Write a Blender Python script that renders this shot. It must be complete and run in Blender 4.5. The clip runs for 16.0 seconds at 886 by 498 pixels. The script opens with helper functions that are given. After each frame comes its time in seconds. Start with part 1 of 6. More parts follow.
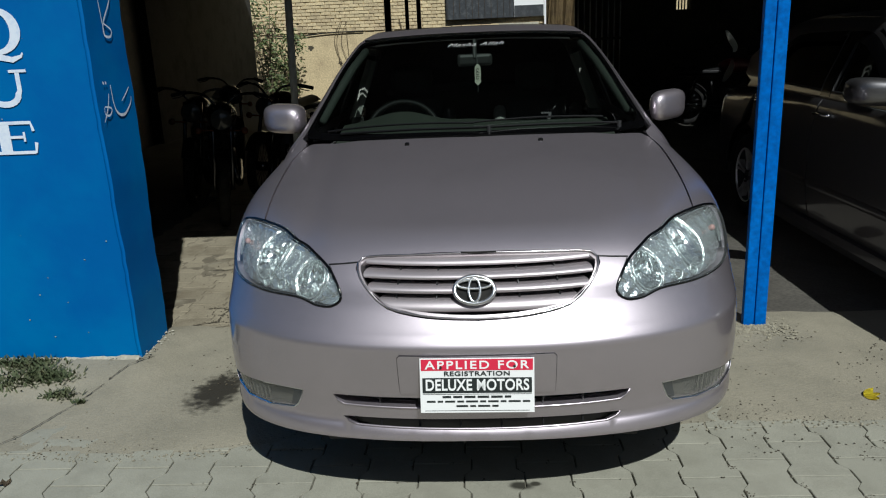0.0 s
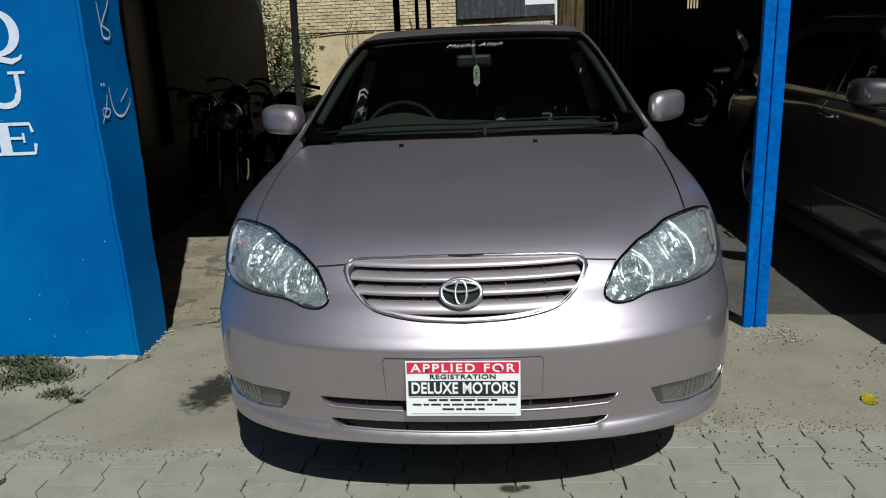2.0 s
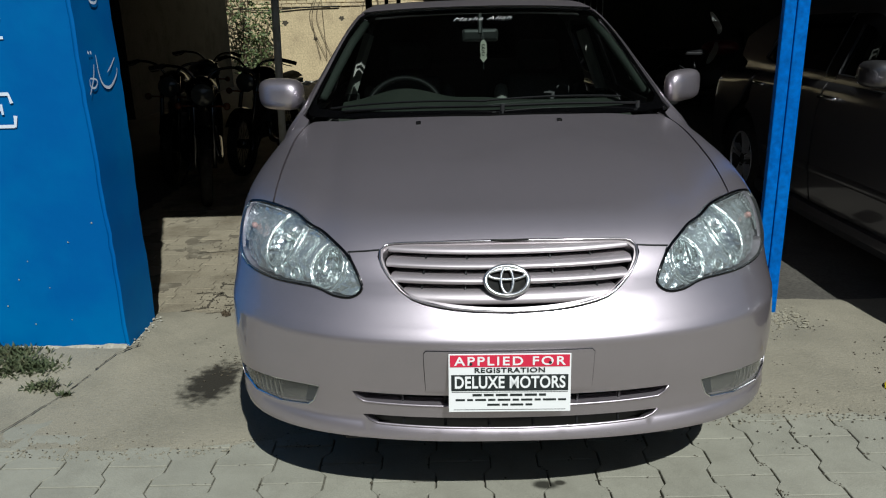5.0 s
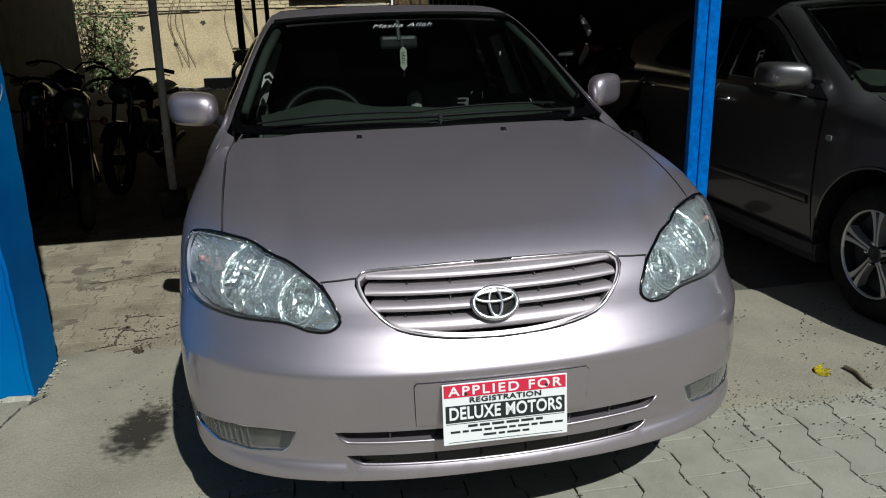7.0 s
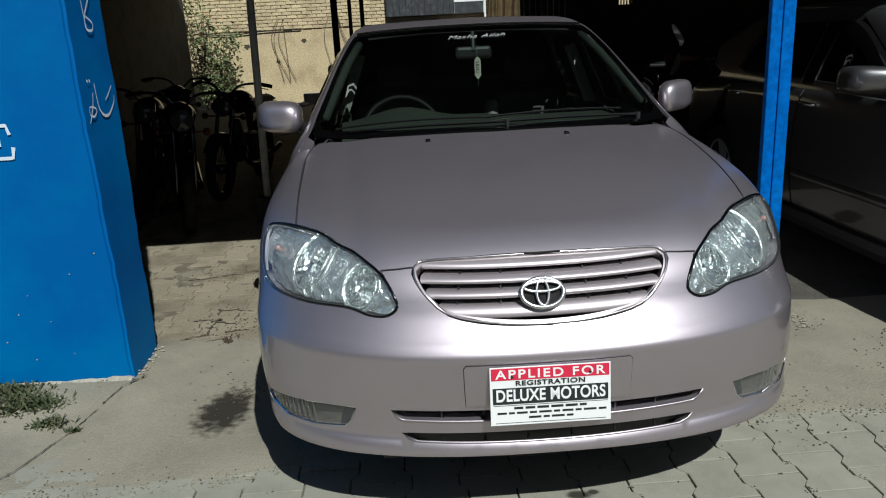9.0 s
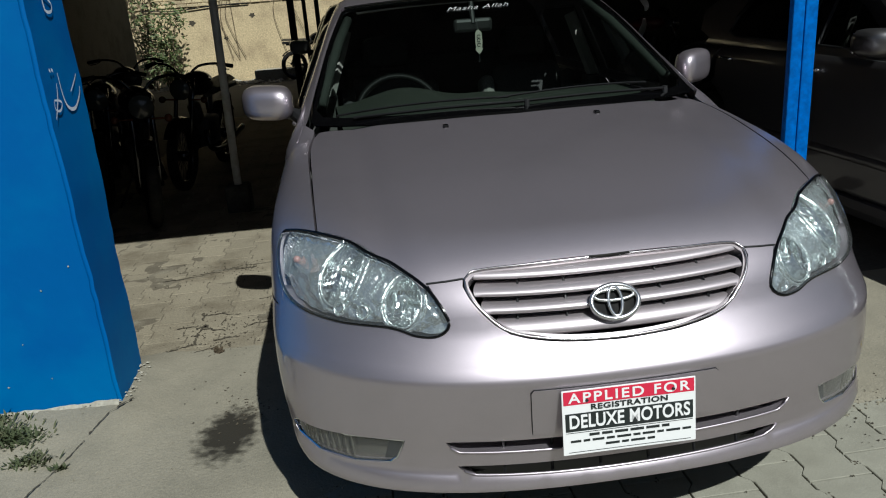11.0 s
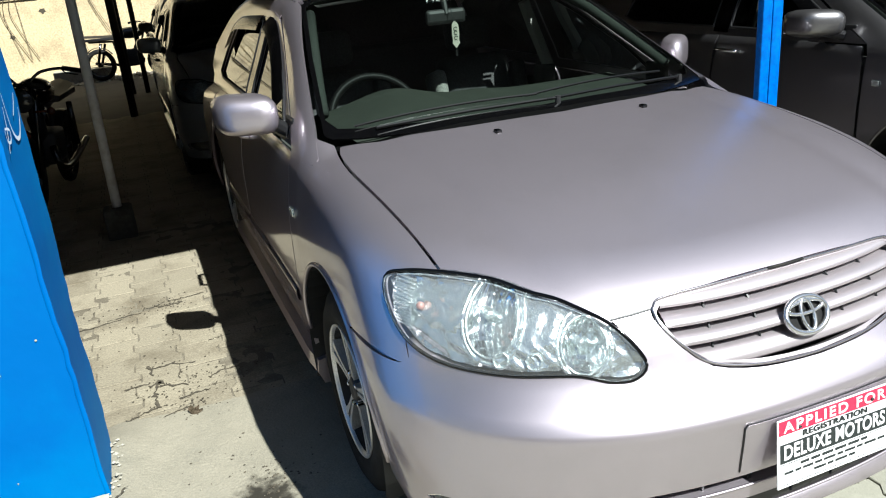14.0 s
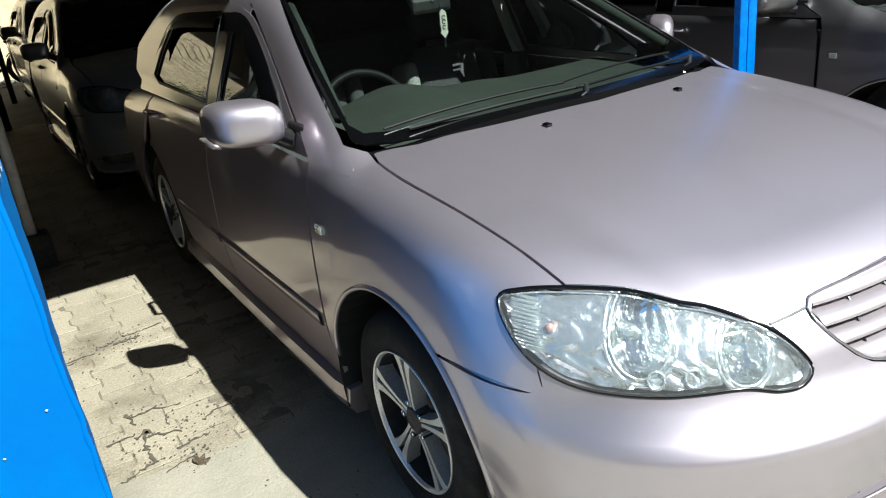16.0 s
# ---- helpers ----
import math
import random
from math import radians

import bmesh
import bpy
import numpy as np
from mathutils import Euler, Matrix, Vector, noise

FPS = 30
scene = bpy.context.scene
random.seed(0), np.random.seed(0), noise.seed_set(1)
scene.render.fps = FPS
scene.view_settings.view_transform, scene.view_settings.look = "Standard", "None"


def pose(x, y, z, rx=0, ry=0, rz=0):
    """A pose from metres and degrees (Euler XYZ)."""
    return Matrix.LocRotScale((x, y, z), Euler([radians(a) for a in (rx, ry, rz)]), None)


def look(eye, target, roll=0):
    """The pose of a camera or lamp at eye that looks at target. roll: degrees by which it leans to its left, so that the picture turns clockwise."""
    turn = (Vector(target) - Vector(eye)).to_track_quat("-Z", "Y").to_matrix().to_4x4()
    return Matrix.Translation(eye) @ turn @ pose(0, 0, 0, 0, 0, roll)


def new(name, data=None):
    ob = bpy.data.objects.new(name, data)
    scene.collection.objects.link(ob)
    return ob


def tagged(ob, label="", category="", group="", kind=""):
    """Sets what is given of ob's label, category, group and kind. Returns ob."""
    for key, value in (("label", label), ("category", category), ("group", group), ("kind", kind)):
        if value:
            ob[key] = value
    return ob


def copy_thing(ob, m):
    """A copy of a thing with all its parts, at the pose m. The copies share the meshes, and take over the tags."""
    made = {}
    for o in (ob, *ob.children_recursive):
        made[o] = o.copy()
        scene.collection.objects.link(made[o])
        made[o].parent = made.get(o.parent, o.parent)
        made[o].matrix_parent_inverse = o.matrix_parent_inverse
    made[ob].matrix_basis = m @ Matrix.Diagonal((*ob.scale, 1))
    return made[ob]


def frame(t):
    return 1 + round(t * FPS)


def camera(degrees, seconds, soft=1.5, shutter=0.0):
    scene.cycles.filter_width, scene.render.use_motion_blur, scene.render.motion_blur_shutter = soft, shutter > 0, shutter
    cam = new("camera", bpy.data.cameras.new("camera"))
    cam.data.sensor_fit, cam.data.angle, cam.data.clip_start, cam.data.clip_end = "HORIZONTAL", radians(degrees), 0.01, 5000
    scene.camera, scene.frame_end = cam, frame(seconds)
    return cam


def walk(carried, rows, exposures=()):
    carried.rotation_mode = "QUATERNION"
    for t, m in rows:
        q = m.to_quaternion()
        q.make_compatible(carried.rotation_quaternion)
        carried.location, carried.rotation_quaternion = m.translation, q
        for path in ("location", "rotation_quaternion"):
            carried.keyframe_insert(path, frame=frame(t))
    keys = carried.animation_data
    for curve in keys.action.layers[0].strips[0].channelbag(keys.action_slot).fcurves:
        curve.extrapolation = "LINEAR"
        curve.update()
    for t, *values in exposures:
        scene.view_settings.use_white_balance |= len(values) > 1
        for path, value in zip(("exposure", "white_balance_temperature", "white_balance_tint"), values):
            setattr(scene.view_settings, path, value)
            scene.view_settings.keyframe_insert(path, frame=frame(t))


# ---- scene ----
from mathutils.geometry import delaunay_2d_cdt

cam = camera(60.8, 16.0, soft=1.1)
PATH = [
    (0, (0.01, -2.009, 1.399), (-0.088, -0.085, 0.864), -2.4),
    (0.5, (-0.03, -2.006, 1.391), (-0.042, -0.085, 0.836), -1.7),
    (1, (0.003, -1.975, 1.393), (-0.04, -0.049, 0.856), -1.2),
    (1.5, (0.054, -1.993, 1.404), (-0.034, -0.067, 0.872), -2.2),
    (2, (0.084, -1.998, 1.404), (-0.049, -0.075, 0.868), -2.5),
    (2.5, (0.121, -1.996, 1.403), (-0.018, -0.077, 0.858), -2.3),
    (3, (0.125, -2.008, 1.406), (-0.056, -0.086, 0.884), -3.6),
    (3.2, (0.104, -2.006, 1.403), (-0.076, -0.089, 0.863), -2.7),
    (5.3, (-0.165, -1.781, 1.372), (-0.139, 0.123, 0.762), -1.8),
    (5.5, (-0.161, -1.72, 1.363), (-0.106, 0.172, 0.718), -2.2),
    (6, (-0.178, -1.673, 1.379), (-0.09, 0.205, 0.696), -4.1),
    (6.5, (-0.323, -1.696, 1.403), (-0.049, 0.189, 0.794), -4.3),
    (7, (-0.432, -1.713, 1.408), (-0.108, 0.17, 0.816), -1.7),
    (7.5, (-0.432, -1.736, 1.404), (-0.136, 0.148, 0.801), -0.8),
    (8, (-0.346, -1.805, 1.391), (-0.147, 0.079, 0.752), -2.9),
    (8.5, (-0.306, -1.858, 1.402), (-0.204, 0.058, 0.836), -5.0),
    (9, (-0.343, -1.867, 1.386), (-0.263, 0.055, 0.839), -2.9),
    (9.2, (-0.382, -1.849, 1.385), (-0.28, 0.072, 0.838), -2.1),
    (11.3, (-0.603, -1.532, 1.409), (-0.402, 0.355, 0.78), -4.5),
    (11.5, (-0.646, -1.512, 1.396), (-0.481, 0.386, 0.787), -3.4),
    (12, (-0.848, -1.426, 1.374), (-0.534, 0.436, 0.716), -1.7),
    (12.5, (-1.004, -1.4, 1.41), (-0.518, 0.415, 0.726), -0.9),
    (13, (-1.097, -1.253, 1.395), (-0.57, 0.565, 0.747), -2.0),
    (13.5, (-1.162, -1.102, 1.445), (-0.549, 0.644, 0.686), -4.9),
    (14, (-1.229, -1.074, 1.469), (-0.561, 0.681, 0.779), -5.2),
    (14.5, (-1.372, -1.01, 1.498), (-0.567, 0.677, 0.786), -5.8),
    (15, (-1.505, -0.987, 1.506), (-0.649, 0.676, 0.797), -3.5),
    (15.5, (-1.553, -0.901, 1.507), (-0.674, 0.792, 0.904), -3.4),
    (16, (-1.564, -0.668, 1.495), (-0.628, 0.937, 0.753), -6.7),
]
walk(cam, [(t, look(eye, target, roll)) for t, eye, target, roll in PATH], exposures=[(0, -0.15, 6000, 4), (9.2, -0.10, 6000, 4), (11.4, -0.12, 6000, 4), (12.0, 0.26, 6000, 4), (12.5, 0.38, 6000, 4), (13.4, 1.10, 6000, 4), (14.5, 1.22, 6000, 4), (16, 1.42, 6000, 4)])

# ---- light: a high sun from the street side, and the open sky ----
SUN_FROM = Vector((0.30, -0.88, 1.04)).normalized()
world = bpy.data.worlds.new("world")
scene.world = world
world.use_nodes = True
sky = world.node_tree.nodes.new("ShaderNodeTexSky")
sky.sky_type, sky.sun_disc = "NISHITA", False
sky.sun_elevation = math.asin(SUN_FROM.z)
sky.sun_rotation = math.atan2(SUN_FROM.x, SUN_FROM.y)
world.node_tree.links.new(sky.outputs[0], world.node_tree.nodes["Background"].inputs[0])
world.node_tree.nodes["Background"].inputs[1].default_value = 0.031
sun = new("sun", bpy.data.lights.new("sun", "SUN"))
sun.data.energy, sun.data.angle, sun.data.color = 5.0, radians(0.53), (1.0, 0.97, 0.91)
sun.matrix_world = look(SUN_FROM * 20, (0, 0, 0))


# ---- materials ----
def material(name, colour, rough=0.6, metal=0.0, spots=None, scale=8.0, amount=0.5, bump=0.0, bump_scale=60.0, coat=0.0,
             fine=None, stretch=None, spread=0.0, laid=False):
    """A surface with a base colour, blotches of a second colour, grain, and relief. spread: how far pieces differ in lightness; laid: the pattern runs on from piece to piece."""
    m = bpy.data.materials.new(name)
    m.use_nodes = True
    nt = m.node_tree
    b = nt.nodes["Principled BSDF"]
    b.inputs["Base Color"].default_value = (*colour, 1)
    b.inputs["Roughness"].default_value, b.inputs["Metallic"].default_value = rough, metal
    b.inputs["Coat Weight"].default_value, b.inputs["Coat Roughness"].default_value = coat, 0.12
    co = nt.nodes.new("ShaderNodeNewGeometry").outputs["Position"] if laid else nt.nodes.new("ShaderNodeTexCoord").outputs["Object"]
    if stretch:
        mp = nt.nodes.new("ShaderNodeMapping")
        mp.inputs["Scale"].default_value = stretch
        nt.links.new(co, mp.inputs[0])
        co = mp.outputs[0]
    last = None
    if spots:
        n = nt.nodes.new("ShaderNodeTexNoise")
        n.inputs["Scale"].default_value, n.inputs["Detail"].default_value, n.inputs["Roughness"].default_value = scale, 6, 0.65
        r = nt.nodes.new("ShaderNodeMapRange")
        r.inputs[1].default_value, r.inputs[2].default_value = 0.62 - 0.3 * amount, 0.78 - 0.2 * amount
        x = nt.nodes.new("ShaderNodeMix")
        x.data_type = "RGBA"
        x.inputs[6].default_value, x.inputs[7].default_value = (*colour, 1), (*spots, 1)
        nt.links.new(co, n.inputs["Vector"])
        nt.links.new(n.outputs[0], r.inputs[0])
        nt.links.new(r.outputs[0], x.inputs[0])
        last = x.outputs[2]
    if fine:
        n = nt.nodes.new("ShaderNodeTexNoise")
        n.inputs["Scale"].default_value, n.inputs["Detail"].default_value = fine, 4
        r = nt.nodes.new("ShaderNodeMapRange")
        r.inputs[1].default_value, r.inputs[2].default_value, r.inputs[3].default_value, r.inputs[4].default_value = 0.3, 0.7, 0.72, 1.18
        nt.links.new(co, n.inputs["Vector"])
        nt.links.new(n.outputs[0], r.inputs[0])
        last = times(nt, last, colour, r.outputs[0])
    if spread:
        info = nt.nodes.new("ShaderNodeObjectInfo")
        r = nt.nodes.new("ShaderNodeMapRange")
        r.inputs[3].default_value, r.inputs[4].default_value = 1 - spread, 1 + spread
        nt.links.new(info.outputs["Random"], r.inputs[0])
        last = times(nt, last, colour, r.outputs[0])
    if last:
        nt.links.new(last, b.inputs["Base Color"])
    if bump:
        n = nt.nodes.new("ShaderNodeTexNoise")
        n.inputs["Scale"].default_value, n.inputs["Detail"].default_value = bump_scale, 5
        u = nt.nodes.new("ShaderNodeBump")
        u.inputs["Strength"].default_value, u.inputs["Distance"].default_value = bump, 0.01
        nt.links.new(co, n.inputs["Vector"])
        nt.links.new(n.outputs[0], u.inputs["Height"])
        nt.links.new(u.outputs[0], b.inputs["Normal"])
    return m


def times(nt, colour_socket, colour, factor):
    """The colour, lightened or darkened by a factor."""
    v = nt.nodes.new("ShaderNodeVectorMath")
    v.operation = "SCALE"
    if colour_socket:
        nt.links.new(colour_socket, v.inputs[0])
    else:
        v.inputs[0].default_value = colour
    nt.links.new(factor, v.inputs["Scale"])
    return v.outputs[0]


def glass(name, tint, gloss=1.5, haze=0.0):
    """Thin glass: clear straight through, with a mirror film that grows towards grazing angles; haze: aged, milky plastic."""
    m = bpy.data.materials.new(name)
    m.use_nodes = True
    nt = m.node_tree
    nt.nodes.remove(nt.nodes["Principled BSDF"])
    clear, shine, mix, fres = (nt.nodes.new("ShaderNode" + k) for k in ("BsdfTransparent", "BsdfGlossy", "MixShader", "Fresnel"))
    clear.inputs[0].default_value, shine.inputs[0].default_value, shine.inputs[1].default_value = (*tint, 1), (0.95, 0.97, 1.0, 1), 0.02
    fres.inputs[0].default_value = gloss
    nt.links.new(fres.outputs[0], mix.inputs[0])
    if haze:
        veil, milk = nt.nodes.new("ShaderNodeMixShader"), nt.nodes.new("ShaderNodeBsdfDiffuse")
        veil.inputs[0].default_value, milk.inputs[0].default_value = haze, (0.82, 0.85, 0.85, 1)
        nt.links.new(clear.outputs[0], veil.inputs[1])
        nt.links.new(milk.outputs[0], veil.inputs[2])
        nt.links.new(veil.outputs[0], mix.inputs[1])
    else:
        nt.links.new(clear.outputs[0], mix.inputs[1])
    nt.links.new(shine.outputs[0], mix.inputs[2])
    nt.links.new(mix.outputs[0], nt.nodes["Material Output"].inputs[0])
    return m


def car_paint(name, colour, flake=0.9, rough=0.425, dust=0.02):
    """Metallic lacquer: fine flakes under a sharp clear coat; dust lies on the parts that face up and dulls them."""
    m = material(name, colour, rough, flake, coat=1.0, spots=tuple(0.9 * c + 0.02 for c in colour), scale=3.0, amount=0.5, fine=2600.0)
    nt = m.node_tree
    b = nt.nodes["Principled BSDF"]
    b.inputs["Coat IOR"].default_value = 1.6
    b.inputs["Specular Tint"].default_value = (0.30, 0.27, 0.29, 1)
    geo, sep = nt.nodes.new("ShaderNodeNewGeometry"), nt.nodes.new("ShaderNodeSeparateXYZ")
    nt.links.new(geo.outputs["Normal"], sep.inputs[0])
    for socket, clean, dusty in (("Coat Roughness", 0.08, 0.27), ("Roughness", rough, rough), ("Metallic", flake, flake - dust)):
        r = nt.nodes.new("ShaderNodeMapRange")
        r.inputs[1].default_value, r.inputs[2].default_value, r.inputs[3].default_value, r.inputs[4].default_value = 0.6, 0.95, clean, dusty
        nt.links.new(sep.outputs["Z"], r.inputs[0])
        nt.links.new(r.outputs[0], b.inputs[socket])
    return m


PAINT = car_paint("silver_rose_paint", (0.535, 0.478, 0.522))
GREY_PAINT = car_paint("grey_paint", (0.17, 0.165, 0.17))
SLAT_PAINT = car_paint("grille_paint", (0.48, 0.43, 0.45), 0.7, 0.45)
WHITE_PAINT = material("silver_white_paint", (0.34, 0.345, 0.345), 0.3, 0.4, coat=1.0, fine=500)
BLACK_TRIM = material("black_trim", (0.012, 0.012, 0.013), 0.45, bump=0.05)
GLOSS_BLACK = material("gloss_black", (0.0015, 0.0015, 0.0018), 0.12)
RUBBER = material("rubber", (0.014, 0.014, 0.014), 0.75, spots=(0.03, 0.028, 0.025), scale=14, bump=0.1)
CHROME = material("chrome", (0.82, 0.83, 0.84), 0.09, 1.0)
BRIGHT = material("reflector", (0.68, 0.745, 0.735), 0.2, 0.84, bump=0.5, bump_scale=55)
# motorbike chrome, darkened in colour so it sinks into the yard's shade
SHADE_DARK_CHROME = material("shade_dark_chrome", (0.10, 0.10, 0.105), 0.2, 1.0)
BOWL = material("bowl_mirror", (0.73, 0.78, 0.78), 0.08, 0.96, bump=0.06, bump_scale=70)
REFLECTOR = material("lamp_reflector", (0.66, 0.71, 0.71), 0.18, 0.88, bump=0.4, bump_scale=45)
FRAME_CHROME = material("frame_chrome", (0.50, 0.47, 0.49), 0.22, 0.95)
BADGE = material("badge_chrome", (0.72, 0.72, 0.73), 0.2, 0.92)
COWL = material("cowl_plastic", (0.0018, 0.0018, 0.0018), 0.55)
WIPER = material("wiper_black", (0.003, 0.003, 0.003), 0.3)
WHEEL_GRIP = material("wheel_grip", (0.012, 0.012, 0.012), 0.45)
ALLOY = material("alloy", (0.74, 0.74, 0.75), 0.33, 0.7, fine=300)
DARK_METAL = material("dark_metal", (0.05, 0.05, 0.052), 0.5, 0.7)
WINDSHIELD = glass("windscreen_glass", (0.58, 0.64, 0.61))
TINTED = glass("tinted_glass", (0.06, 0.065, 0.062))
LENS = glass("lens_glass", (0.95, 0.97, 0.97), haze=0.045)
# motorbike turn lamps, amber darkened in colour for the shade
SHADE_DARK_AMBER = material("shade_dark_amber", (0.08, 0.02, 0.008), 0.25)
DASH = material("dashboard_plastic", (0.046, 0.051, 0.043), 0.75, spots=(0.056, 0.061, 0.052), bump=0.1, bump_scale=300)
SEAT_CLOTH = material("seat_cloth", (0.08, 0.08, 0.082), 0.9, fine=120, bump=0.2, bump_scale=200)
MIRROR_SHELL = material("mirror_shell", (0.03, 0.03, 0.03), 0.5)
PILLAR_CLOTH = material("pillar_cloth", (0.55, 0.53, 0.50), 0.9)
FOG_BACK = material("fog_reflector", (0.24, 0.225, 0.195), 0.2, 0.75, bump=0.3, bump_scale=40)
PALE_AMBER = material("pale_amber", (0.30, 0.17, 0.15), 0.3)
SEAT_LIGHT = material("seat_side_cloth", (0.34, 0.33, 0.31), 0.9, fine=120)
PILLAR_TRIM = material("pale_green_trim", (0.05, 0.056, 0.05), 0.8, fine=200)
SCRIPT = material("sticker_white", (0.55, 0.55, 0.55), 0.5)
INNER = material("cabin_lining", (0.10, 0.10, 0.095), 0.9)
WHITE_PRINT = material("white_print", (0.80, 0.80, 0.80), 0.5)
RED_PRINT = material("red_print", (0.60, 0.02, 0.06), 0.45)
BLACK_PRINT = material("black_print", (0.015, 0.02, 0.02), 0.5)
BLUE = material("blue_wall_paint", (0.001, 0.090, 0.312), 0.7, spots=(0.002, 0.125, 0.35), scale=1.3, amount=0.7, bump=0.22, bump_scale=9)
BLUE_STEEL = material("blue_steel_paint", (0.0038, 0.1081, 0.4324), 0.42, spots=(0.0056, 0.1269, 0.47), scale=5, fine=40, bump=0.08, bump_scale=40)
PAVER = material("concrete_paver", (0.290, 0.281, 0.228), 0.9, spots=(0.245, 0.236, 0.19), scale=6, amount=0.6, fine=520, bump=0.16, bump_scale=140, spread=0.06, laid=True)
BRICK_PAVER = material("worn_brick_paver", (0.262, 0.228, 0.163), 0.9, spots=(0.155, 0.128, 0.086), scale=3, amount=0.5, fine=120, bump=0.4, bump_scale=90, spread=0.10, laid=True)
SLAB = material("dusty_concrete", (0.268, 0.243, 0.184), 0.92, spots=(0.212, 0.194, 0.147), scale=2.6, amount=0.65, fine=260, bump=0.35, bump_scale=85)
DUST = material("joint_dust", (0.13, 0.11, 0.078), 0.95, spots=(0.23, 0.205, 0.15), scale=7, amount=0.5, fine=150, bump=0.5, bump_scale=120)
EARTH = material("earth", (0.1411, 0.1162, 0.083), 0.95, spots=(0.2158, 0.1909, 0.1411), scale=20, bump=0.6, bump_scale=60)
PLASTER = material("tan_plaster", (0.56, 0.45, 0.27), 0.9, spots=(0.42, 0.33, 0.20), scale=1.8, amount=0.55, fine=30, bump=0.4, bump_scale=10)
BRICK = material("tan_brick", (0.60, 0.49, 0.30), 0.9, spots=(0.42, 0.33, 0.21), scale=3, amount=0.5, fine=30, spread=0.15, laid=True)
# concrete under the roof, colour dropped near black to imitate deep shade
SHADE_DARK_CONCRETE = material("shade_dark_concrete", (0.060, 0.058, 0.052), 0.9, spots=(0.03, 0.029, 0.026), scale=3, fine=40, bump=0.3)
DARK_STEEL = material("dark_steel", (0.035, 0.032, 0.03), 0.55, 0.4, spots=(0.07, 0.05, 0.035), scale=10)
GREY_STEEL = material("grey_steel", (0.60, 0.61, 0.61), 0.5, 0.0, spots=(0.45, 0.44, 0.42), scale=12)
DARK_BOARD = material("dark_board_paint", (0.030, 0.034, 0.040), 0.7, spots=(0.075, 0.08, 0.085), scale=9, amount=0.4, fine=60)
CORRUGATED = material("corrugated_sheet", (0.42, 0.40, 0.33), 0.6, spots=(0.30, 0.27, 0.20), scale=5)
TARP = material("brown_tarpaulin", (0.20, 0.14, 0.065), 0.8, spots=(0.12, 0.08, 0.04), scale=6, bump=0.2)
JOINT = material("paver_joint_sand", (0.115, 0.108, 0.082), 0.95, spots=(0.17, 0.16, 0.125), scale=14, amount=0.5, bump=0.4)
# roof underside, its colour also lowered to deepen the shade
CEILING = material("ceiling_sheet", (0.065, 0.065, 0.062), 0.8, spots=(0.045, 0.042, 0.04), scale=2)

# floor colour lowered to stand in for the yard's deep shade
SHADE_DARK_FLOOR = material("shade_dark_floor", (0.085, 0.078, 0.066), 0.9, spots=(0.055, 0.05, 0.043), scale=2.2, fine=60, bump=0.4)
PALE_STONE = material("pale_stone", (0.36, 0.34, 0.28), 0.9, spots=(0.25, 0.23, 0.19), scale=20, fine=80)
SOIL = material("damp_soil", (0.055, 0.046, 0.032), 0.95, spots=(0.09, 0.075, 0.05), scale=50)
GRIT = material("grit", (0.27, 0.25, 0.19), 0.95, spots=(0.16, 0.14, 0.10), scale=40, amount=0.6)
TWIG = material("dry_twig", (0.10, 0.075, 0.045), 0.9, spots=(0.16, 0.12, 0.08), scale=60)
LEAF = material("bush_leaf", (0.07, 0.10, 0.03), 0.6, spots=(0.11, 0.13, 0.04), scale=6)
WEED = material("weed", (0.05, 0.065, 0.025), 0.8, spots=(0.10, 0.10, 0.05), scale=15)
YELLOW_LEAF = material("yellow_leaf", (0.62, 0.52, 0.03), 0.6, spots=(0.45, 0.33, 0.02), scale=40)
CHARM = material("charm_pearl", (0.62, 0.60, 0.50), 0.4)
# motorbike headlamp glass, shade put into its colour
SHADE_DARK_LENS = material("lamp_lens", (0.05, 0.055, 0.055), 0.1)
RED_PAINT = material("dark_red_paint", (0.10, 0.008, 0.010), 0.3, coat=0.8)


for m in (COWL, WHEEL_GRIP, SEAT_CLOTH, DASH, INNER, RUBBER, PILLAR_CLOTH, SEAT_LIGHT, PILLAR_TRIM):
    m.node_tree.nodes["Principled BSDF"].inputs["Specular IOR Level"].default_value = 0.12


for m in (BLUE, BLUE_STEEL):
    m.node_tree.nodes["Principled BSDF"].inputs["Specular IOR Level"].default_value = 0.15


